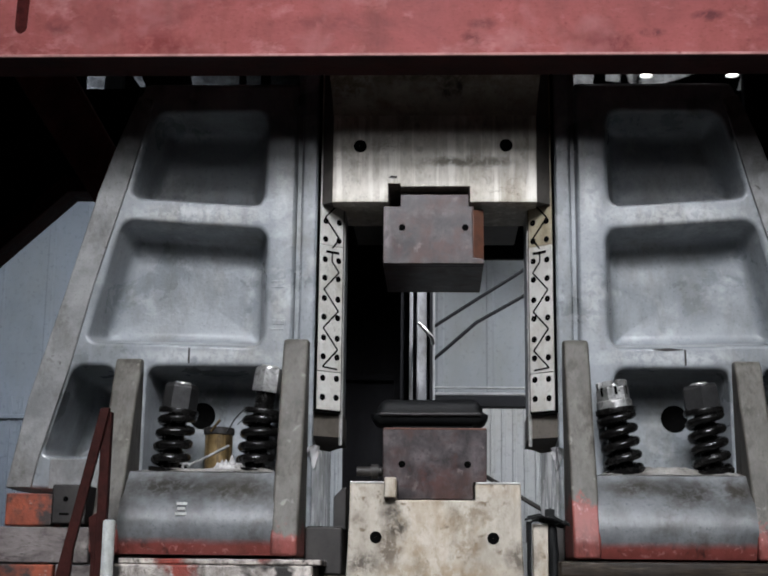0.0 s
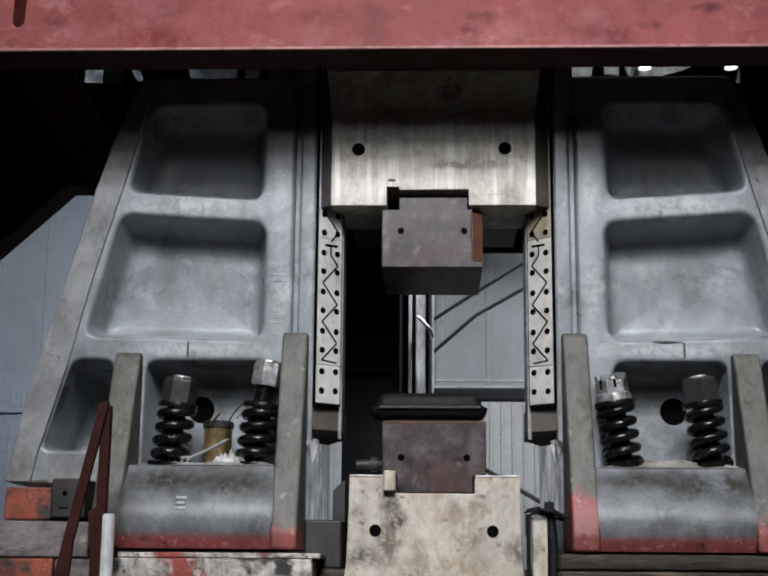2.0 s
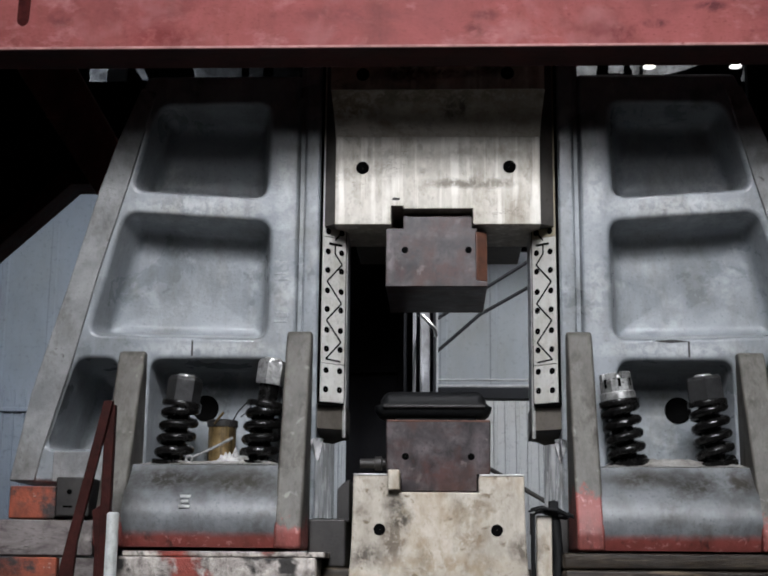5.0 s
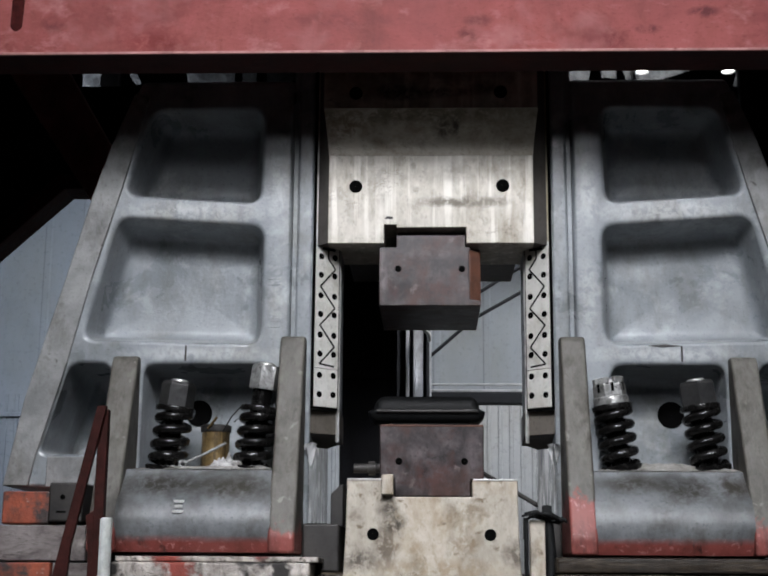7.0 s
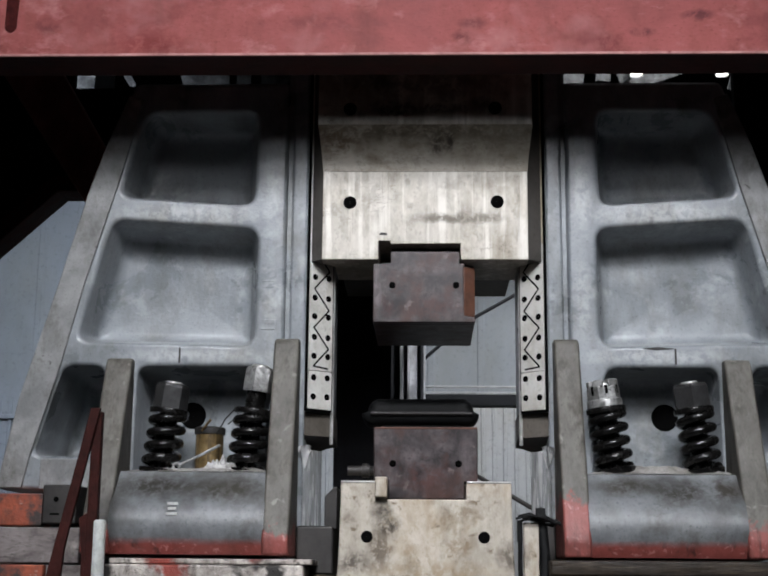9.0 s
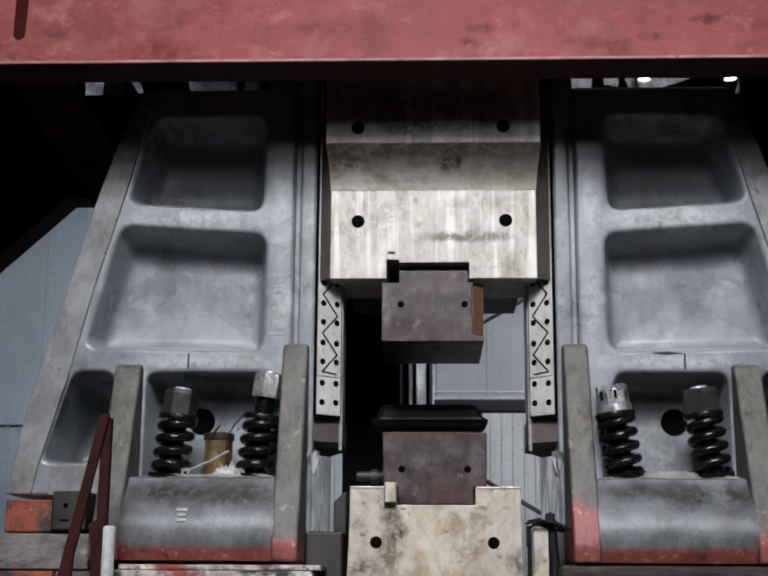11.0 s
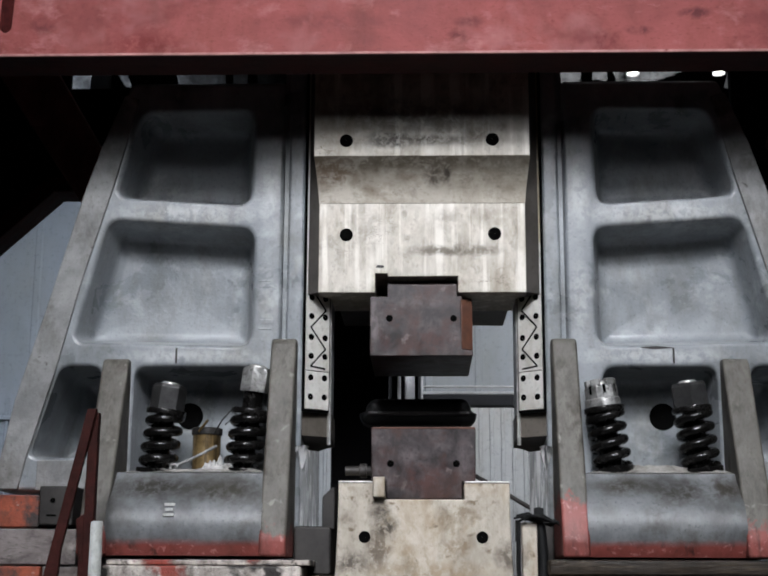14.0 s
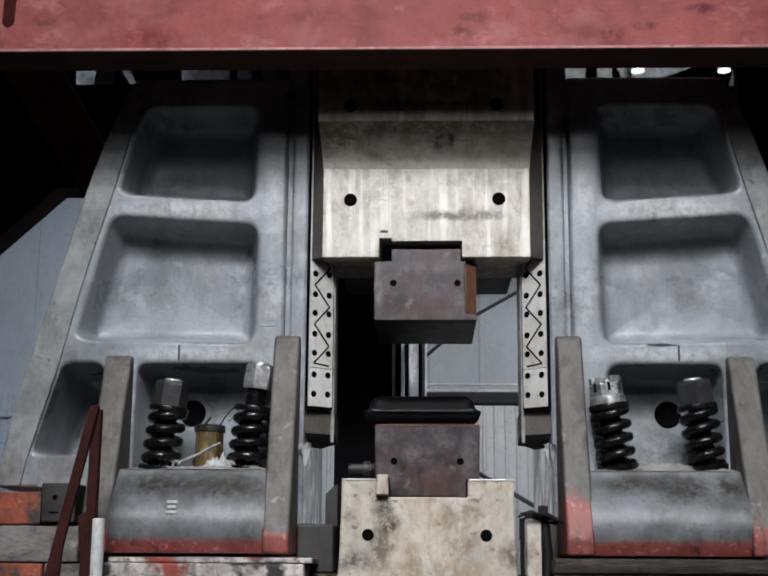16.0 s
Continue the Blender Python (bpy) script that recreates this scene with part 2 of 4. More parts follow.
M_DIE = surface("rusty_die_steel", ((0.011, 0.008, 0.009), (0.086, 0.068, 0.07), (0.035, 0.015, 0.012)), 11, (0.3, 0.55), 0.15, 0.07, 60, grime=0.7, grime_scale=18, stain=(0.045, 0.017, 0.012), stain_scale=7, stain_at=(0.48, 0.62), spot=(0.16, 0.13, 0.127), spot_at=(0.66, 0.74), spot_scale=18,
                tone_patches=((-0.165, -0.2, 0.03, 0.05, (0.04, 0.009, 0.008), 1.0), (0.06, -0.075, 0.1, 0.035, (0.016, 0.012, 0.013), 1.0), (0.03, -0.2, 0.15, 0.06, (0.05, 0.018, 0.014), 0.8), (-0.205, -0.13, 0.02, 0.14, (0.13, 0.11, 0.112), 0.8), (0.0, -0.035, 0.14, 0.03, (0.1, 0.082, 0.085), 0.7),
                         (-0.09, 0.24, 0.1, 0.05, (0.02, 0.014, 0.015), 0.9), (0.0, 0.08, 0.12, 0.07, (0.055, 0.018, 0.014), 0.9), (0.17, 0.15, 0.04, 0.12, (0.09, 0.072, 0.075), 0.8), (-0.15, 0.17, 0.05, 0.05, (0.05, 0.02, 0.017), 0.8)))
M_RUST = surface("orange_rust", ((0.13, 0.05, 0.028), (0.08, 0.038, 0.027)), 12, (0.5, 0.8), 0.0, 0.3)
M_UNDER = surface("dark_steel", ((0.017, 0.0155, 0.015), (0.042, 0.038, 0.035)), 5, (0.45, 0.65), 0.2, 0.2)
M_WING = surface("dark_ram_side", ((0.06, 0.055, 0.05), (0.1, 0.092, 0.083)), 5, (0.4, 0.6), 0.1, 0.2)
# stained brown steel; the wide first patch paints shade under the head
M_RAMSLOPE = surface("browned_and_shaded_slope", ((0.36, 0.325, 0.27), (0.52, 0.485, 0.42), (0.26, 0.23, 0.185)), 6, (0.5, 0.7), 0.1, 0.2, 40, stretch=(0.8, 1, 1.2), grime=0.4, scratch=(0.12, 0.1, 0.08), stain=(0.2, 0.15, 0.1), stain_scale=4, stain_at=(0.56, 0.7),
                     tone_patches=((0.0, 0.55, 0.62, 0.05, (0.16, 0.135, 0.1), 0.9), (-0.37, 0.5, 0.13, 0.06, (0.17, 0.12, 0.08), 0.9), (0.05, 0.49, 0.05, 0.05, (0.08, 0.065, 0.05), 0.9), (0.1, 0.5, 0.02, 0.04, (0.06, 0.05, 0.04), 0.9)))
M_SOFFIT = surface("shade_red_soffit", ((0.03, 0.009, 0.009), (0.06, 0.018, 0.017)), 5, (0.7, 0.9), 0.0, 0.2, gloss=0.2)
M_RUNNEL = surface("dark_red_runnel", ((0.035, 0.006, 0.006), (0.07, 0.014, 0.013)), 20, (0.8, 0.95), 0.0, 0.1, gloss=0.1)
# near-white streaks paint the highlight on the horn
M_SHINE = surface("horn_highlight_white", ((0.2, 0.205, 0.21), (0.4, 0.41, 0.42)), 14, (0.12, 0.3), 0.2, 0.1, stretch=(4, 4, 0.6), grime=0.2, gloss=0.9, streak=(0.95, 0.95, 0.96), streak_at=(0.46, 0.53), streak_scale=(55, 30, 7))
M_GUIDE = surface("white_guide_metal", ((0.6, 0.59, 0.55), (0.74, 0.73, 0.69)), 8, (0.3, 0.45), 0.2, 0.1, 80, grime=0.35, grime_scale=16, stain=(0.42, 0.38, 0.3), stain_scale=5, stain_at=(0.64, 0.76))
M_GUIDEOIL = surface("grease_yellowed_guide", ((0.36, 0.31, 0.21), (0.52, 0.47, 0.36)), 9, (0.3, 0.5), 0.2, 0.1, 80, grime=0.45, grime_scale=16, stain=(0.26, 0.2, 0.11), stain_scale=7, stain_at=(0.5, 0.66))
# flat black for joints and grooves, and for the shade inside holes
M_BLACK = surface("black_holes_and_joints", ((0.002, 0.002, 0.002), (0.004, 0.004, 0.004)), 20, (0.9, 1.0), 0.0, 0.1)
M_BLACK.node_tree.nodes["Principled BSDF"].inputs["Specular IOR Level"].default_value = 0.02
M_RUBBER = surface("black_rubber", ((0.004, 0.0045, 0.005), (0.009, 0.0095, 0.01)), 10, (0.45, 0.7), 0.0, 0.3, gloss=0.2)
M_SPRING = surface("black_oiled_spring", ((0.004, 0.0038, 0.0038), (0.011, 0.0105, 0.01)), 22, (0.16, 0.34), 0.2, 0.2)
M_NUT = surface("worn_nut_steel", ((0.02, 0.02, 0.021), (0.05, 0.05, 0.05)), 14, (0.35, 0.55), 0.3, 0.2)
M_BRIGHT = surface("bare_bright_steel", ((0.42, 0.42, 0.41), (0.66, 0.66, 0.64)), 30, (0.25, 0.5), 0.6, 0.15)
M_BEAM = surface("red_painted_steel", ((0.23, 0.048, 0.045), (0.32, 0.088, 0.083), (0.38, 0.135, 0.13)), 3.0, (0.55, 0.78), 0.0, 0.2, 50, gloss=0.25, grime=0.3, grime_scale=5, stretch=(1, 1, 1.6), stain=(0.17, 0.032, 0.032), stain_scale=2.4, stain_at=(0.56, 0.72), spot=(0.36, 0.14, 0.135), spot_at=(0.56, 0.8), spot_scale=5,
                 tone_patches=((-1.09, 0.045, 0.16, 0.05, (0.17, 0.022, 0.02), 0.85), (0.71, 0.05, 0.07, 0.05, (0.15, 0.022, 0.022), 0.85), (0.84, 0.09, 0.06, 0.02, (0.1, 0.018, 0.02), 0.9), (1.06, 0.16, 0.07, 0.025, (0.1, 0.018, 0.022), 0.9), (0.18, 0.13, 0.06, 0.025, (0.13, 0.025, 0.026), 0.8), (0.14, 0.07, 0.05, 0.03, (0.13, 0.025, 0.026), 0.8), (-0.4, 0.14, 0.3, 0.04, (0.17, 0.035, 0.035), 0.6), (-1.5, 0.12, 0.05, 0.04, (0.13, 0.025, 0.026), 0.7)))
M_BEAMEDGE = surface("pale_pink_edge", ((0.34, 0.12, 0.11), (0.5, 0.25, 0.23), (0.2, 0.045, 0.04)), 9, (0.5, 0.7), 0.0, 0.2, stretch=(1, 1, 1))
M_BROWN = surface("dark_brown_girder", ((0.16, 0.065, 0.055), (0.24, 0.105, 0.09)), 4, (0.5, 0.75), 0.0, 0.25)
M_WALL = surface("blue_grey_sheet_wall", ((0.21, 0.23, 0.26), (0.26, 0.28, 0.31)), 0.8, (0.5, 0.7), 0.0, 0.05, 20, grime=0.12, grime_scale=1.5)
M_CONCRETE = surface("oily_concrete", ((0.028, 0.027, 0.025), (0.05, 0.047, 0.044)), 1.5, (0.5, 0.8), 0.0, 0.3, 30, stain=(0.05, 0.045, 0.04), stain_scale=0.7)
M_CEIL = surface("dark_roof_sheet", ((0.02, 0.02, 0.022), (0.035, 0.035, 0.04)), 1.0, (0.6, 0.8), 0.0, 0.05, 20, grime=0.12, grime_scale=1.5)
M_PEEL = surface("peeling_red_and_white", ((0.22, 0.19, 0.17), (0.62, 0.57, 0.52), (0.04, 0.033, 0.03)), 13, (0.5, 0.75), 0.0, 0.5, 60, grime=0.8, grime_scale=14, stain=(0.24, 0.042, 0.028), stain_scale=4.4, stain_at=(0.57, 0.63), spot=(0.02, 0.017, 0.015), spot_at=(0.53, 0.59), spot_scale=8, scratch=(0.02, 0.017, 0.015))
M_BRICK = surface("orange_red_painted_block", ((0.34, 0.075, 0.032), (0.2, 0.046, 0.026), (0.05, 0.026, 0.023)), 8, (0.5, 0.7), 0.0, 0.4, 70, grime=0.75, grime_scale=11, stain=(0.035, 0.025, 0.023), stain_scale=6, stain_at=(0.47, 0.56), spot=(0.5, 0.42, 0.36), spot_at=(0.66, 0.72), spot_scale=18, scratch=(0.03, 0.02, 0.018))
M_STONE = surface("dusty_grey_timber", ((0.09, 0.073, 0.07), (0.27, 0.24, 0.23), (0.05, 0.036, 0.034)), 9, (0.6, 0.85), 0.0, 0.4, 70, grime=0.7, grime_scale=15, stretch=(0.5, 1, 1.3), stain=(0.05, 0.033, 0.03), stain_scale=6, stain_at=(0.55, 0.66), spot=(0.48, 0.44, 0.41), spot_at=(0.6, 0.72), spot_scale=8, scratch=(0.05, 0.04, 0.035))
M_BASE = surface("dirty_brown_base", ((0.012, 0.009, 0.007), (0.045, 0.033, 0.022), (0.1, 0.075, 0.05)), 7, (0.35, 0.6), 0.0, 0.4, 60, stretch=(0.35, 1, 3), gloss=0.25, grime=0.7, grime_scale=12, stain=(0.02, 0.016, 0.013), stain_scale=5, stain_at=(0.5, 0.6), streak=(0.16, 0.125, 0.085), streak_at=(0.6, 0.72), streak_scale=(2.5, 4, 60))
M_RAIL = surface("rust_brown_rail", ((0.022, 0.006, 0.005), (0.045, 0.012, 0.01)), 14, (0.6, 0.8), 0.0, 0.3, gloss=0.12)
M_POST = surface("chalky_white_post", ((0.42, 0.44, 0.43), (0.58, 0.6, 0.58)), 14, (0.5, 0.7), 0.0, 0.3, stain=(0.3, 0.28, 0.24), stain_scale=9)
# polished steel; the pale vertical streaks are reflections put into the colour
M_LINER = surface("polished_steel_painted_glints", ((0.3, 0.315, 0.33), (0.56, 0.58, 0.59), (0.2, 0.21, 0.22)), 9, (0.15, 0.35), 0.35, 0.2, 40, stretch=(4, 4, 0.35), streak=(0.75, 0.76, 0.77), streak_at=(0.55, 0.62), streak_scale=(45, 45, 2.5))
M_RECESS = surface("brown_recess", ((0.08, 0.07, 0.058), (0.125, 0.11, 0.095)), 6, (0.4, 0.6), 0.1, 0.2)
M_TIN = surface("yellowed_tin", ((0.13, 0.088, 0.038), (0.26, 0.18, 0.08), (0.06, 0.042, 0.025)), 20, (0.25, 0.45), 0.4, 0.2, streak=(0.05, 0.034, 0.018), streak_at=(0.5, 0.62), streak_scale=(38, 38, 3))
M_DUST = surface("pale_scale_dust", ((0.2, 0.19, 0.18), (0.34, 0.33, 0.31)), 25, (0.8, 0.95), 0.0, 0.4)
M_NUTB = surface("half_bright_nut_steel", ((0.2, 0.2, 0.195), (0.5, 0.5, 0.49), (0.08, 0.08, 0.08)), 26, (0.25, 0.5), 0.6, 0.2)
M_WALLPALE = surface("brightened_wall_grey", ((0.29, 0.3, 0.31), (0.37, 0.38, 0.39)), 1.2, (0.5, 0.7), 0.0, 0.05, 20, grime=0.12, grime_scale=1.5)
M_RAG = surface("grey_white_rag", ((0.25, 0.245, 0.24), (0.55, 0.545, 0.535), (0.12, 0.12, 0.12)), 28, (0.8, 0.95), 0.0, 0.4)
M_CHANNEL = surface("galvanised_channel", ((0.4, 0.41, 0.43), (0.58, 0.59, 0.61)), 9, (0.3, 0.5), 0.15, 0.1)
M_DARKPLATE = surface("near_black_plate", ((0.006, 0.006, 0.0075), (0.012, 0.012, 0.014)), 3, (0.6, 0.8), 0.0, 0.1, gloss=0.1)
M_CABLE = surface("dark_conduit", ((0.009, 0.01, 0.014), (0.018, 0.019, 0.025)), 12, (0.7, 0.85), 0.0, 0.1)
M_LAMP = glowing("lamp_glass", (0.94, 0.97, 1.0), 1.5)
M_LAMPREAR = glowing("rear_lamp_glass", (1.0, 0.98, 0.96), 6.0)
M_SHEET = surface("crumpled_bright_sheet", ((0.018, 0.0184, 0.019), (0.07, 0.071, 0.074), (0.007, 0.007, 0.0075)), 9, (0.5, 0.7), 0.0, 0.5, gloss=0.2)


# ---- mesh helpers ----
def thing(name, at, label, category, group="", kind=""):
    ob = new(name)
    ob.location = at
    ob.empty_display_size = 0.1
    return tagged(ob, label, category, group, kind)


def part(name, bm, material, parent=None, label="", angle=0):
    """Links a bmesh, given in the parent's space, as one mesh object."""
    bmesh.ops.recalc_face_normals(bm, faces=bm.faces)
    me = bpy.data.meshes.new(name)
    bm.to_mesh(me)
    bm.free()
    me.materials.append(material)
    me.polygons.foreach_set("use_smooth", [True] * len(me.polygons))
    me.set_sharp_from_angle(angle=radians(angle or 50))
    ob = new(name, me)
    if not angle:
        ob.modifiers.new("even_shading", "WEIGHTED_NORMAL").keep_sharp = True
    if parent:
        ob.parent = parent
    return tagged(ob, label)


def box(x0, x1, y0, y1, z0, z1, r=0.0, seg=2, bm=None):
    """A box with rounded edges."""
    b = bmesh.new()
    bmesh.ops.create_cube(b, size=1.0)
    for v in b.verts:
        v.co = Vector(((x0 + x1) / 2 + v.co.x * (x1 - x0), (y0 + y1) / 2 + v.co.y * (y1 - y0), (z0 + z1) / 2 + v.co.z * (z1 - z0)))
    if r:
        bmesh.ops.bevel(b, geom=b.edges[:], offset=r, segments=seg, profile=0.5, affect="EDGES")
    return merge(bm, b)


def merge(bm, b):
    if bm is None:
        return b
    me = bpy.data.meshes.new("join")
    b.to_mesh(me)
    b.free()
    bm.from_mesh(me)
    bpy.data.meshes.remove(me)
    return bm


def prism(points, axis, a, b, r=0.0, bm=None):
    """A polygon pushed along an axis from a to b; its points name the two other axes, in order x, y, z."""
    def spot(p, h):
        return {"x": (h, p[0], p[1]), "y": (p[0], h, p[1]), "z": (p[0], p[1], h)}[axis]
    m = bmesh.new()
    one = [m.verts.new(spot(p, a)) for p in points]
    two = [m.verts.new(spot(p, b)) for p in points]
    m.faces.new(one), m.faces.new(two[::-1])
    for i in range(len(points)):
        j = (i + 1) % len(points)
        m.faces.new((one[i], two[i], two[j], one[j]))
    bmesh.ops.recalc_face_normals(m, faces=m.faces)
    if r:
        bmesh.ops.bevel(m, geom=m.edges[:], offset=r, segments=2, profile=0.5, affect="EDGES")
    return merge(bm, m)


def lathe(profile, n=28, m=None, bm=None, cap=True):
    """Turns (radius, height) pairs round z, then moves the result by m."""
    b = bmesh.new()
    rings = [[b.verts.new((r * math.cos(2 * math.pi * i / n), r * math.sin(2 * math.pi * i / n), z)) for i in range(n)] for r, z in profile]
    for p, q in zip(rings, rings[1:]):
        for i in range(n):
            b.faces.new((p[i], p[(i + 1) % n], q[(i + 1) % n], q[i]))
    if cap:
        b.faces.new(rings[0][::-1]), b.faces.new(rings[-1])
    if m is not None:
        b.transform(m)
    return merge(bm, b)


def tube(path, radius, n=8, bm=None):
    """A round bar along a path of points."""
    b = bmesh.new()
    pts = [Vector(p) for p in path]
    rings = []
    up = Vector((0.13, 0.2, 1)).normalized()
    for i, p in enumerate(pts):
        t = (pts[min(i + 1, len(pts) - 1)] - pts[max(i - 1, 0)]).normalized()
        ref = up if abs(t.dot(up)) < 0.95 else Vector((1, 0, 0))
        u = t.cross(ref).normalized()
        w = t.cross(u)
        rings.append([b.verts.new(p + radius * (u * math.cos(2 * math.pi * k / n) + w * math.sin(2 * math.pi * k / n))) for k in range(n)])
    for p, q in zip(rings, rings[1:]):
        for i in range(n):
            b.faces.new((p[i], p[(i + 1) % n], q[(i + 1) % n], q[i]))
    b.faces.new(rings[0][::-1]), b.faces.new(rings[-1])
    return merge(bm, b)


def rounded(points, r, seg=5):
    """A polygon with its corners rounded."""
    out = []
    n = len(points)
    for i in range(n):
        p, a, b = Vector(points[i]), Vector(points[i - 1]), Vector(points[(i + 1) % n])
        d = min(r, 0.45 * (a - p).length, 0.45 * (b - p).length)
        s, e = p + (a - p).normalized() * d, p + (b - p).normalized() * d
        for k in range(seg + 1):
            t = k / seg
            out.append((1 - t) ** 2 * s + 2 * t * (1 - t) * p + t * t * e)
    return out


def area2(loop):
    return sum(a.x * b.y - b.x * a.y for a, b in zip(loop, loop[1:] + loop[:1]))


def offset(loop, d):
    """Moves a closed loop outwards by d (inwards where d is negative)."""
    sign = 1 if area2(loop) > 0 else -1
    out, n = [], len(loop)
    for i in range(n):
        e1, e2 = (loop[i] - loop[i - 1]).normalized(), (loop[(i + 1) % n] - loop[i]).normalized()
        n1, n2 = Vector((e1.y, -e1.x)) * sign, Vector((e2.y, -e2.x)) * sign
        k = n1 + n2
        k = k / max(0.35, k.length_squared / 2)
        out.append(loop[i] + k * d)
    return out


def pocketed(outer, pockets, y_front, y_back, round_edge=0.02):
    """A thick plate facing -y with drafted pockets. pockets: (corners, corner radius, depth, draft)."""
    b = bmesh.new()

    def ring(loop, y):
        return [b.verts.new((p.x, y, p.y)) for p in loop]

    def bridge(p, q):
        for i in range(len(p)):
            j = (i + 1) % len(p)
            b.faces.new((p[i], p[j], q[j], q[i]))

    def at(corners, r, d):
        return rounded(offset([Vector(c) for c in corners], d), max(r + d, 0.012))
    e = round_edge
    loops = [offset(outer, -e)] + [at(c, r, e) for c, r, _, _ in pockets]
    rings = [ring(l, y_front) for l in loops]
    flat = [v for r in rings for v in r]
    for tri in tessellate_polygon([[Vector((p.x, p.y, 0)) for p in l] for l in loops]):
        b.faces.new([flat[i] for i in tri])
    last = rings[0]
    for k in (0.35, 1.0):
        nxt = ring(offset(outer, -e * (1 - math.sin(k * math.pi / 2))), y_front + e * (1 - math.cos(k * math.pi / 2)))
        bridge(last, nxt)
        last = nxt
    back = ring(outer, y_back)
    bridge(last, back)
    b.faces.new(back)
    for (corners, r, depth, draft), last in zip(pockets, rings[1:]):
        fil = min(0.05, depth * 0.3)
        for k in (0.33, 0.66, 1.0):
            nxt = ring(at(corners, r, e * (1 - math.sin(k * math.pi / 2))), y_front + e * (1 - math.cos(k * math.pi / 2)))
            bridge(last, nxt)
            last = nxt
        nxt = ring(at(corners, r, -draft), y_front + depth - fil)
        bridge(last, nxt)
        last = nxt
        for k in (0.3, 0.6, 1.0):
            nxt = ring(at(corners, r, -draft - fil * (1 - math.cos(k * math.pi / 2))), y_front + depth - fil * (1 - math.sin(k * math.pi / 2)))
            bridge(last, nxt)
            last = nxt
        mid = b.verts.new(sum((v.co for v in last), Vector()) / len(last))
        for i in range(len(last)):
            b.faces.new((last[i], last[(i + 1) % len(last)], mid))
    return b


def disc_hole(name, x, y, z, r, parent, normal=(0, -1, 0), rim=M_NUT):
    """A drilled hole facing the given way: a shallow disc with a thin rim, its inner shade painted black."""
    turn = Vector(normal).to_track_quat("Z", "Y").to_matrix().to_4x4()
    m = Matrix.Translation((x, y, z)) @ turn
    return part(name, lathe([(r * 1.12, -0.002), (r * 1.1, 0.002), (r * 0.98, 0.003), (r * 0.9, 0.0015), (0.0008, 0.0012)], 24, m, cap=False), M_BLACK, parent)


# ---- hall ----
floor = tagged(part("floor", box(-12, 12, -15, 9, -0.2, 0.0), M_CONCRETE), "oily grey concrete workshop floor", "floor", kind="structure")
ceiling = tagged(part("ceiling", box(-12, 12, -15, 9, 10.4, 10.6), M_CEIL), "dark sheet-metal roof of the hall", "ceiling", kind="structure")


def sheet_wall(name, x0, x1, label):
    """Corrugated sheet wall facing the hammer, with horizontal laps."""
    b = bmesh.new()
    xs, step = [], 0.55
    x = x0
    while x < x1 - 1e-6:
        for dx, dy in ((0.0, 0.0), (0.46, 0.0), (0.475, -0.008), (0.53, -0.008)):
            xs.append((x + dx, 9.0 + dy))
        x += step
    xs.append((x1, 9.0))
    lo = [b.verts.new((px, py, 3.3)) for px, py in xs]
    hi = [b.verts.new((px, py, 10.4)) for px, py in xs]
    for i in range(len(xs) - 1):
        b.faces.new((lo[i], lo[i + 1], hi[i + 1], hi[i]))
    xs = []
    for k in range(int((x1 - x0) / 0.12) + 1):
        x = x0 + k * 0.12
        xs += [(x, 8.99), (x + 0.07, 8.99), (x + 0.08, 8.975), (x + 0.11, 8.975)]
    lo = [b.verts.new((px, py, -0.1)) for px, py in xs]
    hi = [b.verts.new((px, py, 3.3)) for px, py in xs]
    for i in range(len(xs) - 1):
        b.faces.new((lo[i], lo[i + 1], hi[i + 1], hi[i]))
    ob = part(name, b, M_WALL, angle=20)
    part("backing", box(x0, x1, 9.02, 9.2, -0.1, 10.4), M_WALL, ob)
    return tagged(ob, label, "wall", kind="structure")


wall_north = sheet_wall("wall_north", -12, 12, "blue-grey corrugated sheet wall of the hall")
# paler copy of the ribbed wall, added to brighten the gap behind the hammer
b = bmesh.new()
edge = []
for k in range(35):
    x = -2.0 + k * 0.12
    edge += [(x, 8.93), (x + 0.07, 8.93), (x + 0.08, 8.915), (x + 0.11, 8.915)]
low = [b.verts.new((px, py, 0.0)) for px, py in edge]
high = [b.verts.new((px, py, 3.25)) for px, py in edge]
for i in range(len(edge) - 1):
    b.faces.new((low[i], low[i + 1], high[i + 1], high[i]))
part("bright_wall_strip", b, M_WALLPALE, wall_north, "ribbed wall strip, coloured paler to brighten the gap", angle=20)
for z in (3.05, 5.6):
    part("girt", box(-12, 12, 8.955, 8.985, z, z + 0.05, 0.008), M_WALL, wall_north)
for x in (-5.2, -3.75):
    part("wall_post", box(x - 0.16, x + 0.16, 8.8, 8.97, 0, 9.5, 0.01), M_WALL, wall_north)
# upper wall coloured near black to stand for lack of light there
part("upper_sheet", box(-12, 12, 8.86, 8.95, 6.1, 10.39), M_DARKPLATE, wall_north, "upper wall sheets, darkened for the unlit height")
for nm, dims in (("wall_south", (-12, 12, -15.2, -15, 0, 10.4)), ("wall_west", (-12.2, -12, -15, 9, 0, 10.4)), ("wall_east", (12, 12.2, -15, 9, 0, 10.4))):
    tagged(part(nm, box(*dims), M_CEIL), "dark sheet wall of the hall", "wall", kind="structure")


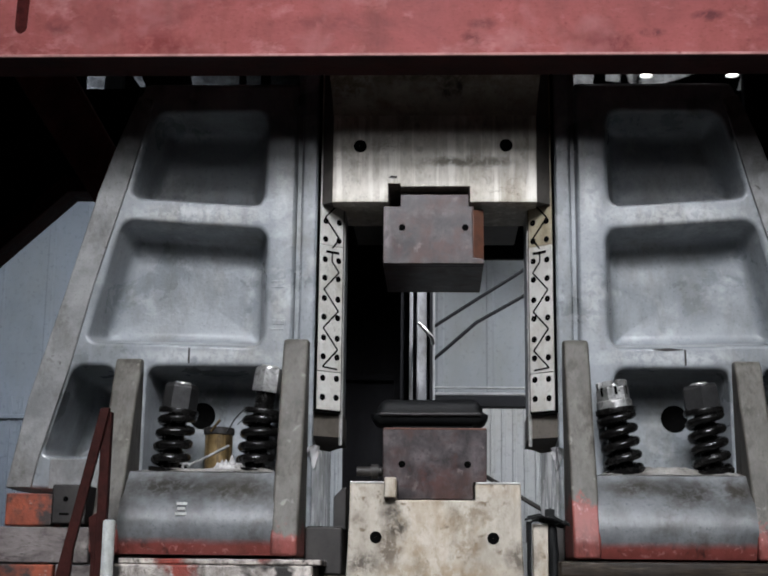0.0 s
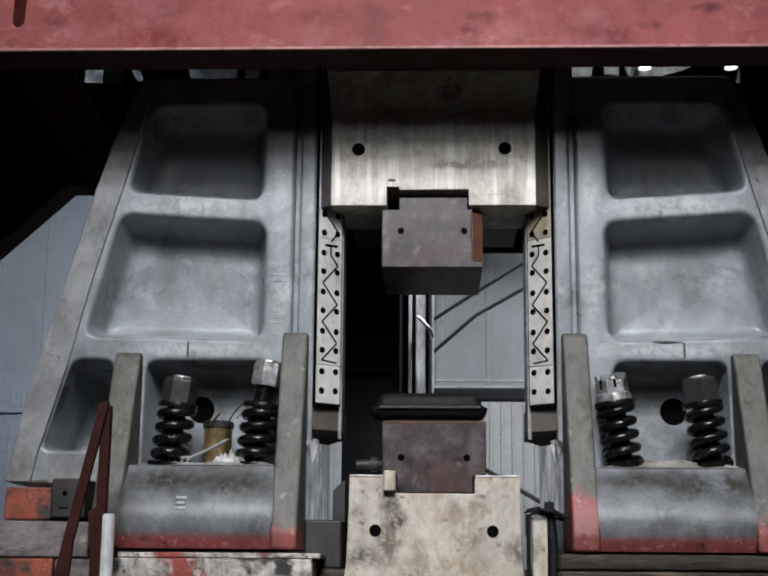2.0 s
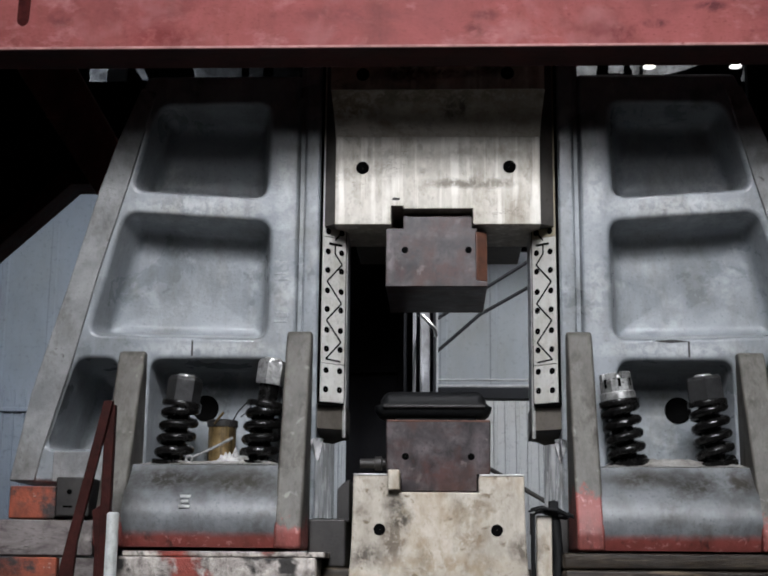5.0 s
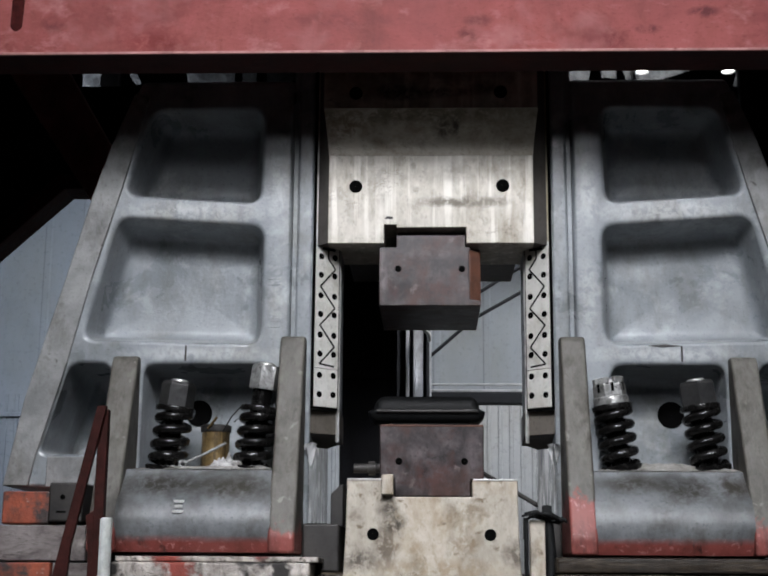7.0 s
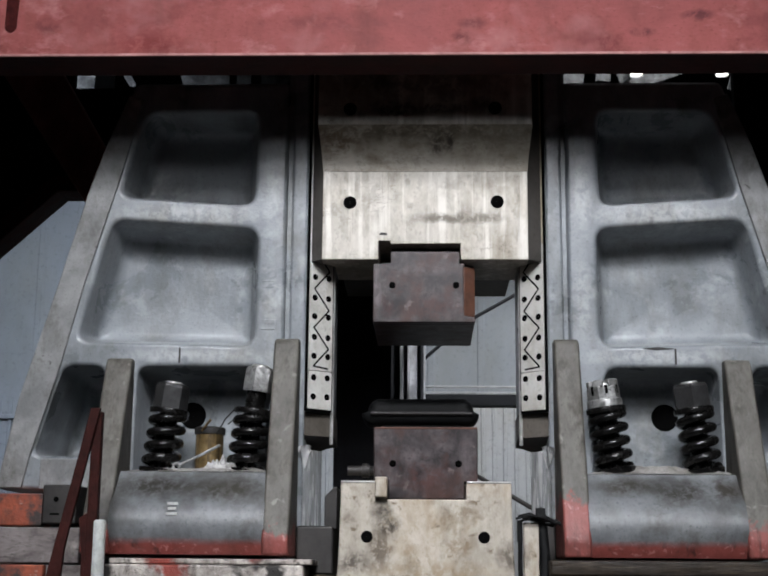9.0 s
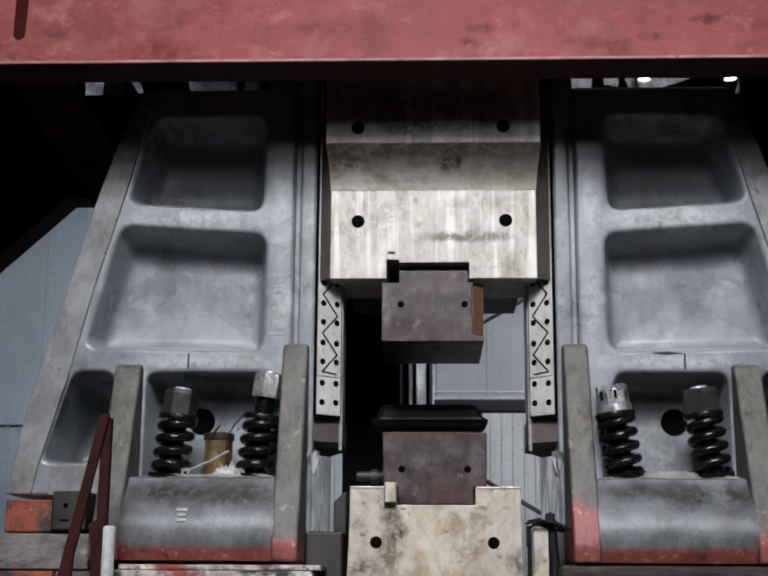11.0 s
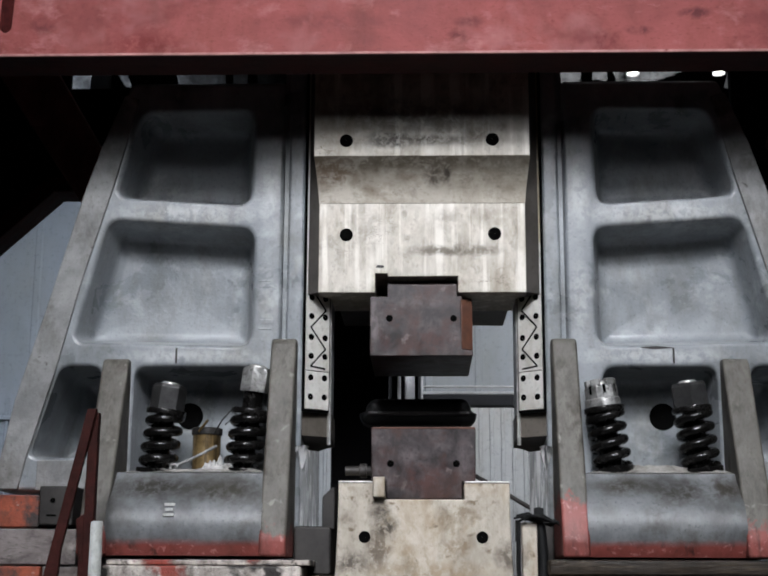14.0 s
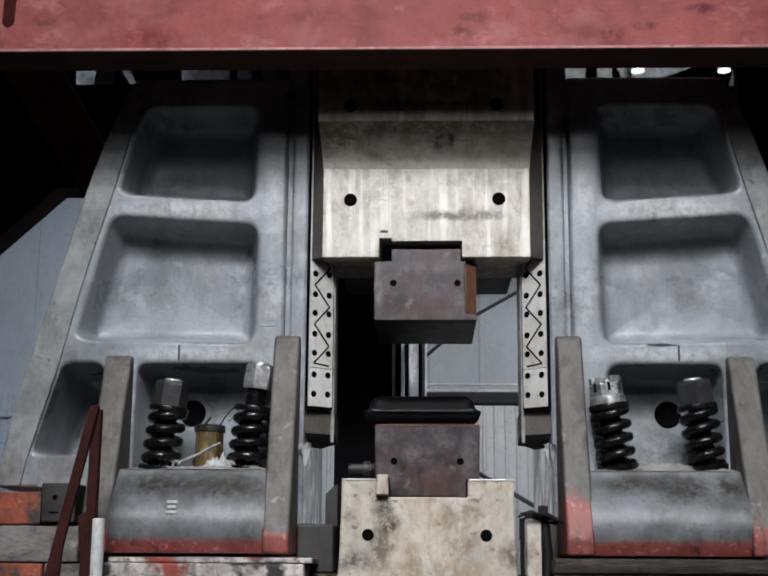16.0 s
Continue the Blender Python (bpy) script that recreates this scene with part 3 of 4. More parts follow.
def high_bay_lamp(x, y, z, glass, r=0.32, drop=1.0):
    t = thing("high_bay_lamp", (x, y, z), "lit high-bay lamp in the hall, most of them added out of view", "lamp", "high-bay lamps")
    shade = part("reflector", lathe([(r * 1.08, 0.03), (r, 0.1), (r * 0.5, 0.3), (r * 0.3, 0.36)], 24, cap=False), M_CHANNEL, t)
    part("lamp_disc", lathe([(r * 0.98, 0.05), (r * 0.98, 0.07)], 24), glass, shade)
    part("housing", lathe([(r * 0.35, 0.34), (r * 0.35, 0.6), (r * 0.1, 0.64)], 16), M_CEIL, t)
    part("hanger", lathe([(0.012, 0.6), (0.012, 10.41 - z)], 8), M_CEIL, t)


# fittings made up for the unseen front light
for bx, by, bz, watts in BAYS:
    high_bay_lamp(bx, by, bz + 0.15, M_LAMP, 0.58)
# fittings made up for the added fill lights
for bx, by, bz in FILL_BAYS:
    high_bay_lamp(bx, by, bz + 0.12, M_LAMP, 0.36)
for bx, by, bz in REAR_BAYS:
    high_bay_lamp(bx, by, bz, M_LAMPREAR, 0.055)


# ---- hammer frame ----
def column(s):
    """One side frame of the hammer; s is -1 or 1 for its side of the ram."""
    t = thing("hammer_column", (0, 0, 0), "grey painted cast hammer column with deep pockets", "hammer column", "hammer columns")

    def lo(pts, r=0.06, seg=5):
        return rounded([(s * a, z) for a, z in pts], r, seg)
    outer = lo([(0.592, 3.46), (1.265, 3.46), (1.285, 3.41), (1.375, 3.18), (1.442, 2.956), (1.552, 2.541), (1.684, 2.068), (1.752, 1.70), (1.345, 1.69), (1.345, 0.5), (0.592, 0.5)], 0.02, 2)
    def corners(pts):
        return [(s * a, z) for a, z in pts]
    top = corners([(0.725, 3.325), (1.21, 3.32), (1.312, 2.945), (0.735, 2.907)])
    mid = corners([(0.715, 2.803), (1.335, 2.845), (1.462, 2.318), (0.72, 2.3)])
    bolt = corners([(0.665 if s < 0 else 0.742, 2.21), (1.2, 2.21), (1.2, 1.62), (0.665, 1.62)])
    side = corners([(1.338, 2.214), (1.51, 2.214), (1.618, 1.838), (1.338, 1.834)])
    casting = part("casting", pocketed(outer, [(top, 0.06, 0.2, 0.03), (mid, 0.06, 0.2, 0.03), (bolt, 0.05, 0.25, 0.02), (side, 0.05, 0.42, 0.02)], 0.0, 0.85), M_CAST, t)
    # worn outer flange edge, a little proud
    part("outer_flange", prism([(s * 1.29, 3.40), (s * 1.38, 3.17), (s * 1.447, 2.956), (s * 1.557, 2.541), (s * 1.689, 2.068), (s * 1.757, 1.705), (s * 1.652, 1.705), (s * 1.627, 1.83), (s * 1.52, 2.214), (s * 1.44, 2.56), (s * 1.318, 3.0), (s * 1.225, 3.38)], "y", -0.012, 0.06, 0.006), M_EDGE, t)
    part("foot_strap", box(*sorted((s * 1.355, s * 1.58)), -0.014, 0.05, 1.70, 1.825, 0.006), M_EDGE, t)
    # stepped inner edge by the guide
    part("inner_rail", box(*sorted((s * 0.503, s * 0.574)), 0.008, 0.22, 1.5, 3.75, 0.014, 3), M_CAST, t)
    part("rail_groove", box(*sorted((s * 0.57, s * 0.596)), 0.03, 0.3, 1.5, 3.75), M_CAST, t)
    part("guide_seat", prism([(s * 0.51, 0.028), (s * 0.39, 0.118), (s * 0.39, 0.30), (s * 0.46, 0.40), (s * 0.55, 0.40), (s * 0.55, 0.12)], "z", 2.03, 3.75, 0.003), M_CAST, t)
    # shelf and bulge under the tie bolts
    prof = [(0.35, 1.765), (-0.15, 1.765), (-0.168, 1.76), (-0.176, 1.745)]
    for k in range(1, 13):
        a = k / 12
        prof.append((-0.176 - 0.13 * math.sin(a * 2.35), 1.745 - 0.305 * a))
    prof += [(0.35, 1.438)]
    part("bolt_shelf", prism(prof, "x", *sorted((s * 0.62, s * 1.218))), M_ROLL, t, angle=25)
    for name, a, b, zt in (("inner_gusset", 0.522, 0.626, 2.325), ("outer_gusset", 1.212, 1.322, 2.24)):
        part("gusset", prism([(0.05, zt), (-0.03, zt), (-0.05, zt - 0.02), (-0.32, 1.5), (-0.315, 1.437), (0.1, 1.437), (0.1, zt - 0.1)], "x", *sorted((s * a, s * b)), 0.012), M_GUSSETRED if s > 0 and a < 1 else M_GUSSET, t)
    part("seam", box(*sorted((s * 1.022, s * 1.03)), -0.002, 0.01, 2.225, 2.29), M_UNDER, casting)
    # round core hole behind the bolts, a flat disc with its inner dark painted
    part("core_hole", lathe([(0.057, -0.004), (0.056, 0.004), (0.053, 0.004), (0.052, 0.002), (0.0005, 0.002)], 28, Matrix.Translation((s * (1.004 if s < 0 else 1.016), 0.248, 2.036)) @ pose(0, 0, 0, 90, 0, 0), cap=False), M_BLACK, casting)
    # nose under the guide, cut back in a curve whose shade is painted dark
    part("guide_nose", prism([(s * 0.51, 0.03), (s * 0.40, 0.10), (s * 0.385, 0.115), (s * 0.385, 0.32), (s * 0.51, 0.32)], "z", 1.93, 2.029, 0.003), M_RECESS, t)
    b = bmesh.new()
    rows = []
    for i in range(13):
        a = i / 12
        x, y0 = s * (0.512 - 0.127 * a), 0.03 + 0.085 * a
        back = 1.838 + 0.07 * math.sin(a * math.pi / 2)
        row = [b.verts.new((x, y0, 1.9295))]
        for k in range(1, 8):
            q = k / 7
            row.append(b.verts.new((x + s * 0.02 * q * (1 - a), y0 + (0.31 - y0) * q, 1.925 + (back - 1.925) * (1 - math.cos(q * math.pi / 2)))))
        row.append(b.verts.new((x, 0.318, 1.9295)))
        rows.append(row)
    for p, q in zip(rows, rows[1:]):
        for j in range(9):
            b.faces.new((p[j], q[j], q[(j + 1) % 9], p[(j + 1) % 9]))
    b.faces.new(rows[0]), b.faces.new(rows[-1][::-1])
    part("nose_underside", b, M_UNDER, t, "underside of the guide nose, darkened as shade")
    # fluted horn where the nose runs out into the column; its highlight is painted white
    b = bmesh.new()
    rows = []
    for i in range(13):
        a = i / 12
        x = s * (0.536 - 0.066 * a)
        top = 1.9 - 0.012 * a - 0.03 * (1 - a) ** 2
        low = top - 0.012 - 0.085 * math.exp(-((a - 0.62) / 0.24) ** 2)
        rows.append([b.verts.new((x + s * 0.008 * math.sin(3.0 * q), 0.0 - 0.02 * math.sin(a * math.pi) * (1 - 0.6 * q) + 0.05 * a * a + 0.006 * math.sin(13 * a), top + (low - top) * q)) for q in (0, 0.15, 0.3, 0.45, 0.6, 0.75, 0.9, 1.0)])
    for p, q in zip(rows, rows[1:]):
        for j in range(7):
            b.faces.new((p[j], q[j], q[j + 1], p[j + 1]))
    bmesh.ops.solidify(b, geom=b.faces[:], thickness=0.008)
    part("highlight_horn", b, M_SHINE, t, "fluted horn under the guide, its highlight painted white", angle=60)
    foot = [(s * 0.602, 0.2), (s * 0.602, 0.0)]
    for k in range(15):
        a = k / 14
        foot.append((s * (0.57 - 0.135 * a), 0.002 + 0.12 * a ** 2.4 - 0.004 * abs(math.sin(5.5 * math.pi * a))))
    foot.append((s * 0.44, 0.2))
    part("column_foot", prism(foot, "z", 1.565, 1.872), M_LINER, t, "polished fluted foot of the column, reflections painted in", angle=30)
    return t


for side in (-1, 1):
    column(side)


def guide(s):
    """The perforated sliding plate, set at 45 degrees, with its zigzag oil groove."""
    th = radians(37.6)
    t = thing("guide_plate", (s * (0.485 + 0.02 * math.sin(th)), 0.02 * math.cos(th), 2.038), "white metal guide plate with zigzag oil groove and screw holes", "guide plate", "ram guides")
    t.rotation_euler = (0, 0, th if s < 0 else math.pi - th)
    w, n = 0.114, (1 if s < 0 else -1)

    def y(h):
        return -n * h

    def flat(name, u0, u1, z0, z1, h0, h1, mat, r=0.0):
        return part(name, box(u0, u1, *sorted((y(h0), y(h1))), z0, z1, r), mat, t)
    lower = flat("lower_plate", 0.0, w, 0.0, 0.158, 0, 0.02, M_GUIDE, 0.002)
    upper = flat("upper_plate", 0.0, w, 0.161, 0.7, 0, 0.02, M_GUIDE, 0.002)
    flat("top_plate", 0.0, w, 0.702, 1.6, 0, 0.0195, M_GUIDE if s < 0 else M_GUIDEOIL, 0.002)
    flat("edge_strip", w + 0.012, w + 0.022, -0.14, 1.6, -0.01, 0.006, M_BRIGHT, 0.002)
    flat("joint", -0.007, -0.0005, -0.004, 1.6, 0.0, 0.012, M_BLACK)
    flat("joint", w + 0.0005, w + 0.008, -0.004, 1.6, 0.0, 0.012, M_BLACK)
    flat("joint", -0.007, w + 0.004, -0.009, -0.0005, 0.0, 0.014, M_BLACK)
    heights = [0.051, 0.131]
    z = 0.221
    while z < 1.5:
        heights += [z, z + 0.08]
        z += 0.168
    for h in heights:
        for u, dz in ((0.023, 0.0), (0.091, 0.002)):
            m = Matrix.Translation((u, y(0.0205), h + dz)) @ pose(0, 0, 0, 90 * n, 0, 0)
            part("screw_hole", lathe([(0.0135, 0.0), (0.0125, 0.0012), (0.0005, 0.0008)], 16, m, cap=False), M_BLACK, lower if h < 0.15 else upper)
    lx, rx = 0.02, 0.094
    pts = [(rx, 0.160 + 0.012), (lx, 0.178), (rx, 0.255), (lx, 0.342), (rx, 0.42), (lx, 0.508), (rx, 0.588), (0.058, 0.632), (0.058, 0.672)]
    for (a, za), (b, zb) in zip(pts, pts[1:]):
        d = Vector((b - a, 0, zb - za))
        k = Vector((-d.z, 0, d.x)).normalized() * 0.0034
        quad = [(a + k.x, za + k.z), (b + k.x, zb + k.z), (b - k.x, zb - k.z), (a - k.x, za - k.z)]
        part("oil_groove", prism(quad, "y", y(0.019), y(0.0215)), M_BLACK, upper)
    flat("oil_slot", 0.028, 0.092, 0.667, 0.677, 0.019, 0.0225, M_BLACK)
    pts = [(0.058, 0.69), (rx, 0.735), (lx, 0.82), (rx, 0.9), (lx, 0.985), (rx, 1.065), (lx, 1.15)]
    for (a, za), (b, zb) in zip(pts, pts[1:]):
        d = Vector((b - a, 0, zb - za))
        k = Vector((-d.z, 0, d.x)).normalized() * 0.0034
        quad = [(a + k.x, za + k.z), (b + k.x, zb + k.z), (b - k.x, zb - k.z), (a - k.x, za - k.z)]
        part("oil_groove", prism(quad, "y", y(0.019), y(0.0215)), M_BLACK, upper)


for side in (-1, 1):
    guide(side)


# ---- ram with its die ----
RAM_Z = 2.82
ram = thing("hammer_ram", (0, 0, RAM_Z), "bright machined steel hammer ram sliding between guides", "hammer ram")
L0, L1, SL0, SL1, SH = -0.437, 0.426, -0.2, 0.143, 0.076
bm = prism([(L0, 0.0), (SL0, 0.0), (SL0, SH + 0.005), (SL0 + 0.05, SH + 0.004), (SL0 + 0.051, SH - 0.009), (SL1, SH - 0.007), (SL1, 0.0), (L1, 0.0), (L1, 1.7), (L0, 1.7)], "y", -0.05, 0.34, 0.004)
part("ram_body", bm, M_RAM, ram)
part("ram_tail", box(-0.37, 0.372, 0.3405, 0.69, 0.001, 1.7, 0.004), M_WING, ram, "dark rear of the ram")
for s in (-1, 1):
    e = abs(L0) if s < 0 else L1
    part("ram_wing", prism([(s * (e - 0.05), -0.04), (s * (e - 0.002), -0.047), (s * 0.484, 0.0), (s * 0.478, 0.012), (s * 0.376, 0.112), (s * 0.376, 0.338), (s * 0.3, 0.338)], "z", 0.002, 1.7, 0.003), M_WING, ram, "dark grey-brown side of the ram")
part("ram_head", prism([(-0.04, 0.558), (-0.15, 0.558), (-0.15, 1.7), (-0.04, 1.7)], "x", L0 - 0.018, L1 + 0.015, 0.004), M_RAM, ram, "stepped forward head of the ram")
slope = bmesh.new()
rings = []
for k in range(9):
    a = k / 8
    z, y0 = 0.383 + 0.1745 * a, -0.0525 - 0.0975 * a ** 2.1
    e = 0.001 + 0.016 * a ** 1.3
    rings.append([slope.verts.new((x, y, z)) for x, y in ((L0 - e, y0), (L1 + e, y0), (L1 + e, -0.04), (L0 - e, -0.04))])
for p, q in zip(rings, rings[1:]):
    for j in range(4):
        slope.faces.new((p[j], p[(j + 1) % 4], q[(j + 1) % 4], q[j]))
slope.faces.new(rings[0]), slope.faces.new(rings[-1][::-1])
part("ram_slope", slope, M_RAMSLOPE, ram, "browned sloping face under the head, its top shaded in colour")
for x, z in ((-0.322, 0.247), (0.297, 0.25)):
    disc_hole("lifting_hole", x, -0.0505, z, 0.025, ram)
for x, z in ((-0.32, 0.626), (0.287, 0.629)):
    disc_hole("lifting_hole", x, -0.1505, z, 0.025, ram)
part("dent", prism(rounded([(-0.2, 0.106), (-0.165, 0.104), (-0.163, 0.114), (-0.19, 0.117)], 0.004), "y", -0.0515, -0.04), M_UNDER, ram, "dark dent over the die slot")

DY0, DY1 = -0.03, 0.535
die = part("upper_die", prism([(-0.221, -0.262), (0.203, -0.262), (0.203, -0.24), (0.157, -0.233), (0.155, -0.03), (0.163, -0.012), (0.139, -0.012), (0.139, 0.04), (-0.15, 0.04), (-0.15, -0.012), (-0.221, -0.012)], "y", DY0, DY0 + 0.05, 0.004), M_DIE, ram, "brown rusty upper forging die")
part("die_block", box(-0.2205, 0.2025, DY0 + 0.05, DY1, -0.262, -0.012, 0.004), M_DIE, die)
part("tenon", box(-0.149, 0.138, DY0 + 0.049, DY1, -0.013, 0.06, 0.004), M_DIE, die)
part("corner_cut", prism([(0.15, DY0 + 0.004), (0.16, DY0 + 0.004), (0.2028, DY0 + 0.04), (0.2028, DY0 + 0.06), (0.15, DY0 + 0.06)], "z", -0.232, -0.025, 0.001), M_RUST, die, "orange rust in the cut corner")
for x in (-0.141, 0.124):
    disc_hole("die_hole", x, DY0 - 0.0005, -0.105, 0.0125, die)


# ---- anvil with lower die ----
anvil = thing("anvil_block", (0, 0, 0), "pale stained steel anvil block flaring towards its foot", "anvil")
prof = []
for k in range(13):
    a = k / 12
    prof.append((0.337 + 0.028 * a ** 2 + 0.10 * max(0, a - 0.5) ** 2, 1.73 - 0.6 * a))
right = [(x, z) for x, z in prof]
poly = [(-0.155, 1.73), (-0.155, 1.662), (0.158, 1.662), (0.158, 1.73)] + right + [(0.5, 0.9), (0.5, 0.0), (-0.5, 0.0), (-0.5, 0.9)] + [(-x, z) for x, z in prof[::-1]]
part("anvil_body", prism(poly, "y", -0.14, 0.55, 0.006), M_ANVIL, anvil)
for x in (-0.232, 0.228):
    disc_hole("lifting_hole", x, -0.1405, 1.516, 0.021, anvil)
for x0, x1 in ((-0.336, -0.158), (0.161, 0.336)):
    part("burr", box(x0, x1, -0.1425, -0.135, 1.7255, 1.7335, 0.002), M_BRIGHT, anvil, "bright hammered edge")
part("key", box(-0.2, -0.152, -0.175, 0.2, 1.668, 1.748, 0.006), M_ANVIL, anvil, "small steel key block")

ldie = thing("lower_die", (0, 0, 1.664), "brown rusty lower forging die seated in the anvil", "forging die")
part("die_block", prism([(-0.211, 0.287), (0.208, 0.287), (0.206, 0.073), (0.153, 0.07), (0.153, 0.003), (-0.15, 0.003), (-0.15, 0.07), (-0.209, 0.073)], "y", -0.09, 0.36, 0.005), M_DIE, ldie)
part("edge_line", box(-0.208, 0.205, -0.0925, -0.085, 0.281, 0.2885, 0.0015), M_RUST, ldie, "rubbed upper edge")
for x in (-0.133, 0.130):
    disc_hole("die_hole", x, -0.0905, 0.142, 0.0125, ldie)


# ---- tie bolts ----
def tie_bolt(x, z, nut_gap, nut_r, s, nut_mat, turn, castle=False):
    t = thing("tie_bolt", (x, -0.06, z), "heavy tie bolt with nut and black coil spring", "tie bolt", "tie bolts")
    t.rotation_euler = (radians(2), radians(-7.5 * s), 0)
    pts = []
    turns, n, h, r = 4.2, 88, 0.225, 0.062
    for i in range(n + 1):
        a = 2 * math.pi * turns * i / n
        pts.append((r * math.cos(a), r * math.sin(a), 0.012 + h * i / n))
    part("coil_spring", tube(pts, 0.0185, 10), M_SPRING, t, angle=60)
    part("lower_washer", lathe([(0.08, -0.03), (0.084, 0.008), (0.08, 0.012), (0.04, 0.012)], 28), M_SPRING, t)
    part("upper_washer", lathe([(0.045, 0.232), (0.078, 0.232), (0.08, 0.236), (0.08, 0.252), (0.076, 0.256), (0.04, 0.256)], 28), M_SPRING, t)
    stud = part("stud", lathe([(0.04, -0.02), (0.04, 0.25 + nut_gap + 0.1), (0.036, 0.25 + nut_gap + 0.105)], 24), M_SPRING, t)
    z0 = 0.256 + nut_gap
    b = lathe([(nut_r, z0), (nut_r, z0 + 0.085), (nut_r * 0.9, z0 + 0.096)], 6, pose(0, 0, 0, 0, 0, turn))
    nut = part("nut", b, nut_mat, t, angle=25)
    part("nut_top", lathe([(nut_r * 0.86, z0 + 0.094), (nut_r * 0.84, z0 + 0.1), (0.042, z0 + 0.101)], 28, cap=False), nut_mat, nut)
    if castle:
        part("collar", lathe([(nut_r * 0.98, z0 - 0.002), (nut_r * 1.06, z0 + 0.002), (nut_r * 1.06, z0 + 0.036), (nut_r * 0.98, z0 + 0.042)], 28), M_NUTB, nut)
        for k in range(6):
            m = pose(0, 0, 0, 0, 0, turn + 60 * k)
            tooth = box(nut_r * 0.62, nut_r * 0.9, -0.02, 0.02, z0 + 0.09, z0 + 0.118, 0.003)
            tooth.transform(m)
            part("castle_tooth", tooth, M_NUTB, nut)
            notch = box(nut_r * 0.8, nut_r * 0.885, -0.006, 0.006, z0 + 0.06, z0 + 0.094)
            notch.transform(pose(0, 0, 0, 0, 0, turn + 30 + 60 * k))
            part("notch", notch, M_BLACK, nut)
    part("stud_end", lathe([(0.036, z0 + 0.095), (0.036, z0 + 0.105), (0.031, z0 + 0.11)], 20), M_BRIGHT, stud)
    for k in range(int((nut_gap + 0.01) / 0.008)):
        part("thread", lathe([(0.0395, z0 - 0.008 * k - 0.007), (0.0425, z0 - 0.008 * k - 0.004), (0.0395, z0 - 0.008 * k - 0.001)], 24), M_SPRING, stud)


tie_bolt(-1.077, 1.772, 0.0, 0.07, -1, M_NUT, 12)
tie_bolt(-0.731, 1.772, 0.07, 0.059, -1, M_NUTB, 20)
tie_bolt(0.757, 1.785, -0.01, 0.067, 1, M_NUTB, 5, True)
tie_bolt(1.108, 1.785, -0.005, 0.077, 1, M_NUT, 22)

tin = thing("grease_tin", (-0.9, 0.08, 1.767), "yellowed grease tin with a dark lid on the bolt shelf", "tin")
tin_body = part("tin_body", lathe([(0.058, 0.0), (0.06, 0.004), (0.058, 0.008), (0.058, 0.165), (0.06, 0.17)], 26), M_TIN, tin)
part("lid", lathe([(0.062, 0.168), (0.064, 0.174), (0.064, 0.194), (0.058, 0.198), (0.02, 0.194)], 26), M_UNDER, tin_body)
rag = bmesh.new()
bmesh.ops.create_grid(rag, x_segments=22, y_segments=14, size=0.5)
for v in rag.verts:
    x, yy = v.co.x * 0.13, v.co.y * 0.1
    dome = max(0.0, 1 - (v.co.x * 2) ** 2) * max(0.0, 1 - (v.co.y * 2) ** 2)
    v.co = Vector((x, yy, 0.004 + 0.034 * dome ** 0.5 + 0.045 * dome * noise.noise(Vector((x * 60, yy * 60, 3))) + 0.02 * noise.noise(Vector((x * 110, yy * 110, 9)))))
bmesh.ops.solidify(rag, geom=rag.faces[:], thickness=0.004)
rag.transform(Matrix.Translation((-0.822, -0.085, 1.772)))
tagged(part("rag", rag, M_RAG, angle=60), "crumpled grey-white rag beside the grease tin", "rag")
for x0, w, h in ((-0.92, 0.58, 0.022), (0.925, 0.58, 0.024)):
    b = bmesh.new()
    bmesh.ops.create_grid(b, x_segments=80, y_segments=16, size=0.5)
    for v in b.verts:
        u, k = v.co.x * 2, v.co.y * 2
        hump = max(0.0, 1 - k * k) * max(0.0, 1 - abs(u) ** 8)
        rise = 0.9 + 1.3 * noise.noise(Vector((u * 2.1 + x0, k, x0 * 5))) + 0.35 * noise.noise(Vector((u * 11, k * 5, x0)))
        v.co = Vector((x0 + u * w / 2, -0.075 + k * 0.085, 1.7655 + hump * h * max(0.15, rise)))
    tagged(part("scale_heap", b, M_DUST, angle=60), "pale heap of dust and scale on the bolt shelf", "dust heap", "dust heaps", "stuff")
eye_rod = thing("eye_rod", (0, 0, 0), "thin steel eye rod leaning on the bolt shelf", "rod")
part("shank", tube([(-0.985, -0.13, 1.792), (-0.91, -0.1, 1.832), (-0.835, -0.06, 1.878)], 0.006, 10), M_EDGE, eye_rod, angle=60)
part("eye", tube([(-0.995 + 0.013 * math.cos(a * math.pi / 8), -0.132, 1.786 + 0.013 * math.sin(a * math.pi / 8)) for a in range(17)], 0.0055, 10), M_EDGE, eye_rod, angle=60)
tagged(part("straw", tube([(-0.925, 0.02, 1.945), (-0.885, 0.0, 1.99)], 0.005, 8), M_TIN, angle=60), "short pale straw lying across the tin lid", "straw")
tagged(part("tie_wire", tube([(-0.86, 0.0, 1.93), (-0.82, -0.03, 1.99), (-0.775, -0.06, 2.03), (-0.76, -0.08, 2.0), (-0.80, -0.09, 1.96)], 0.003, 8), M_NUT, angle=60), "loose bent tie wire beside the spring", "wire")


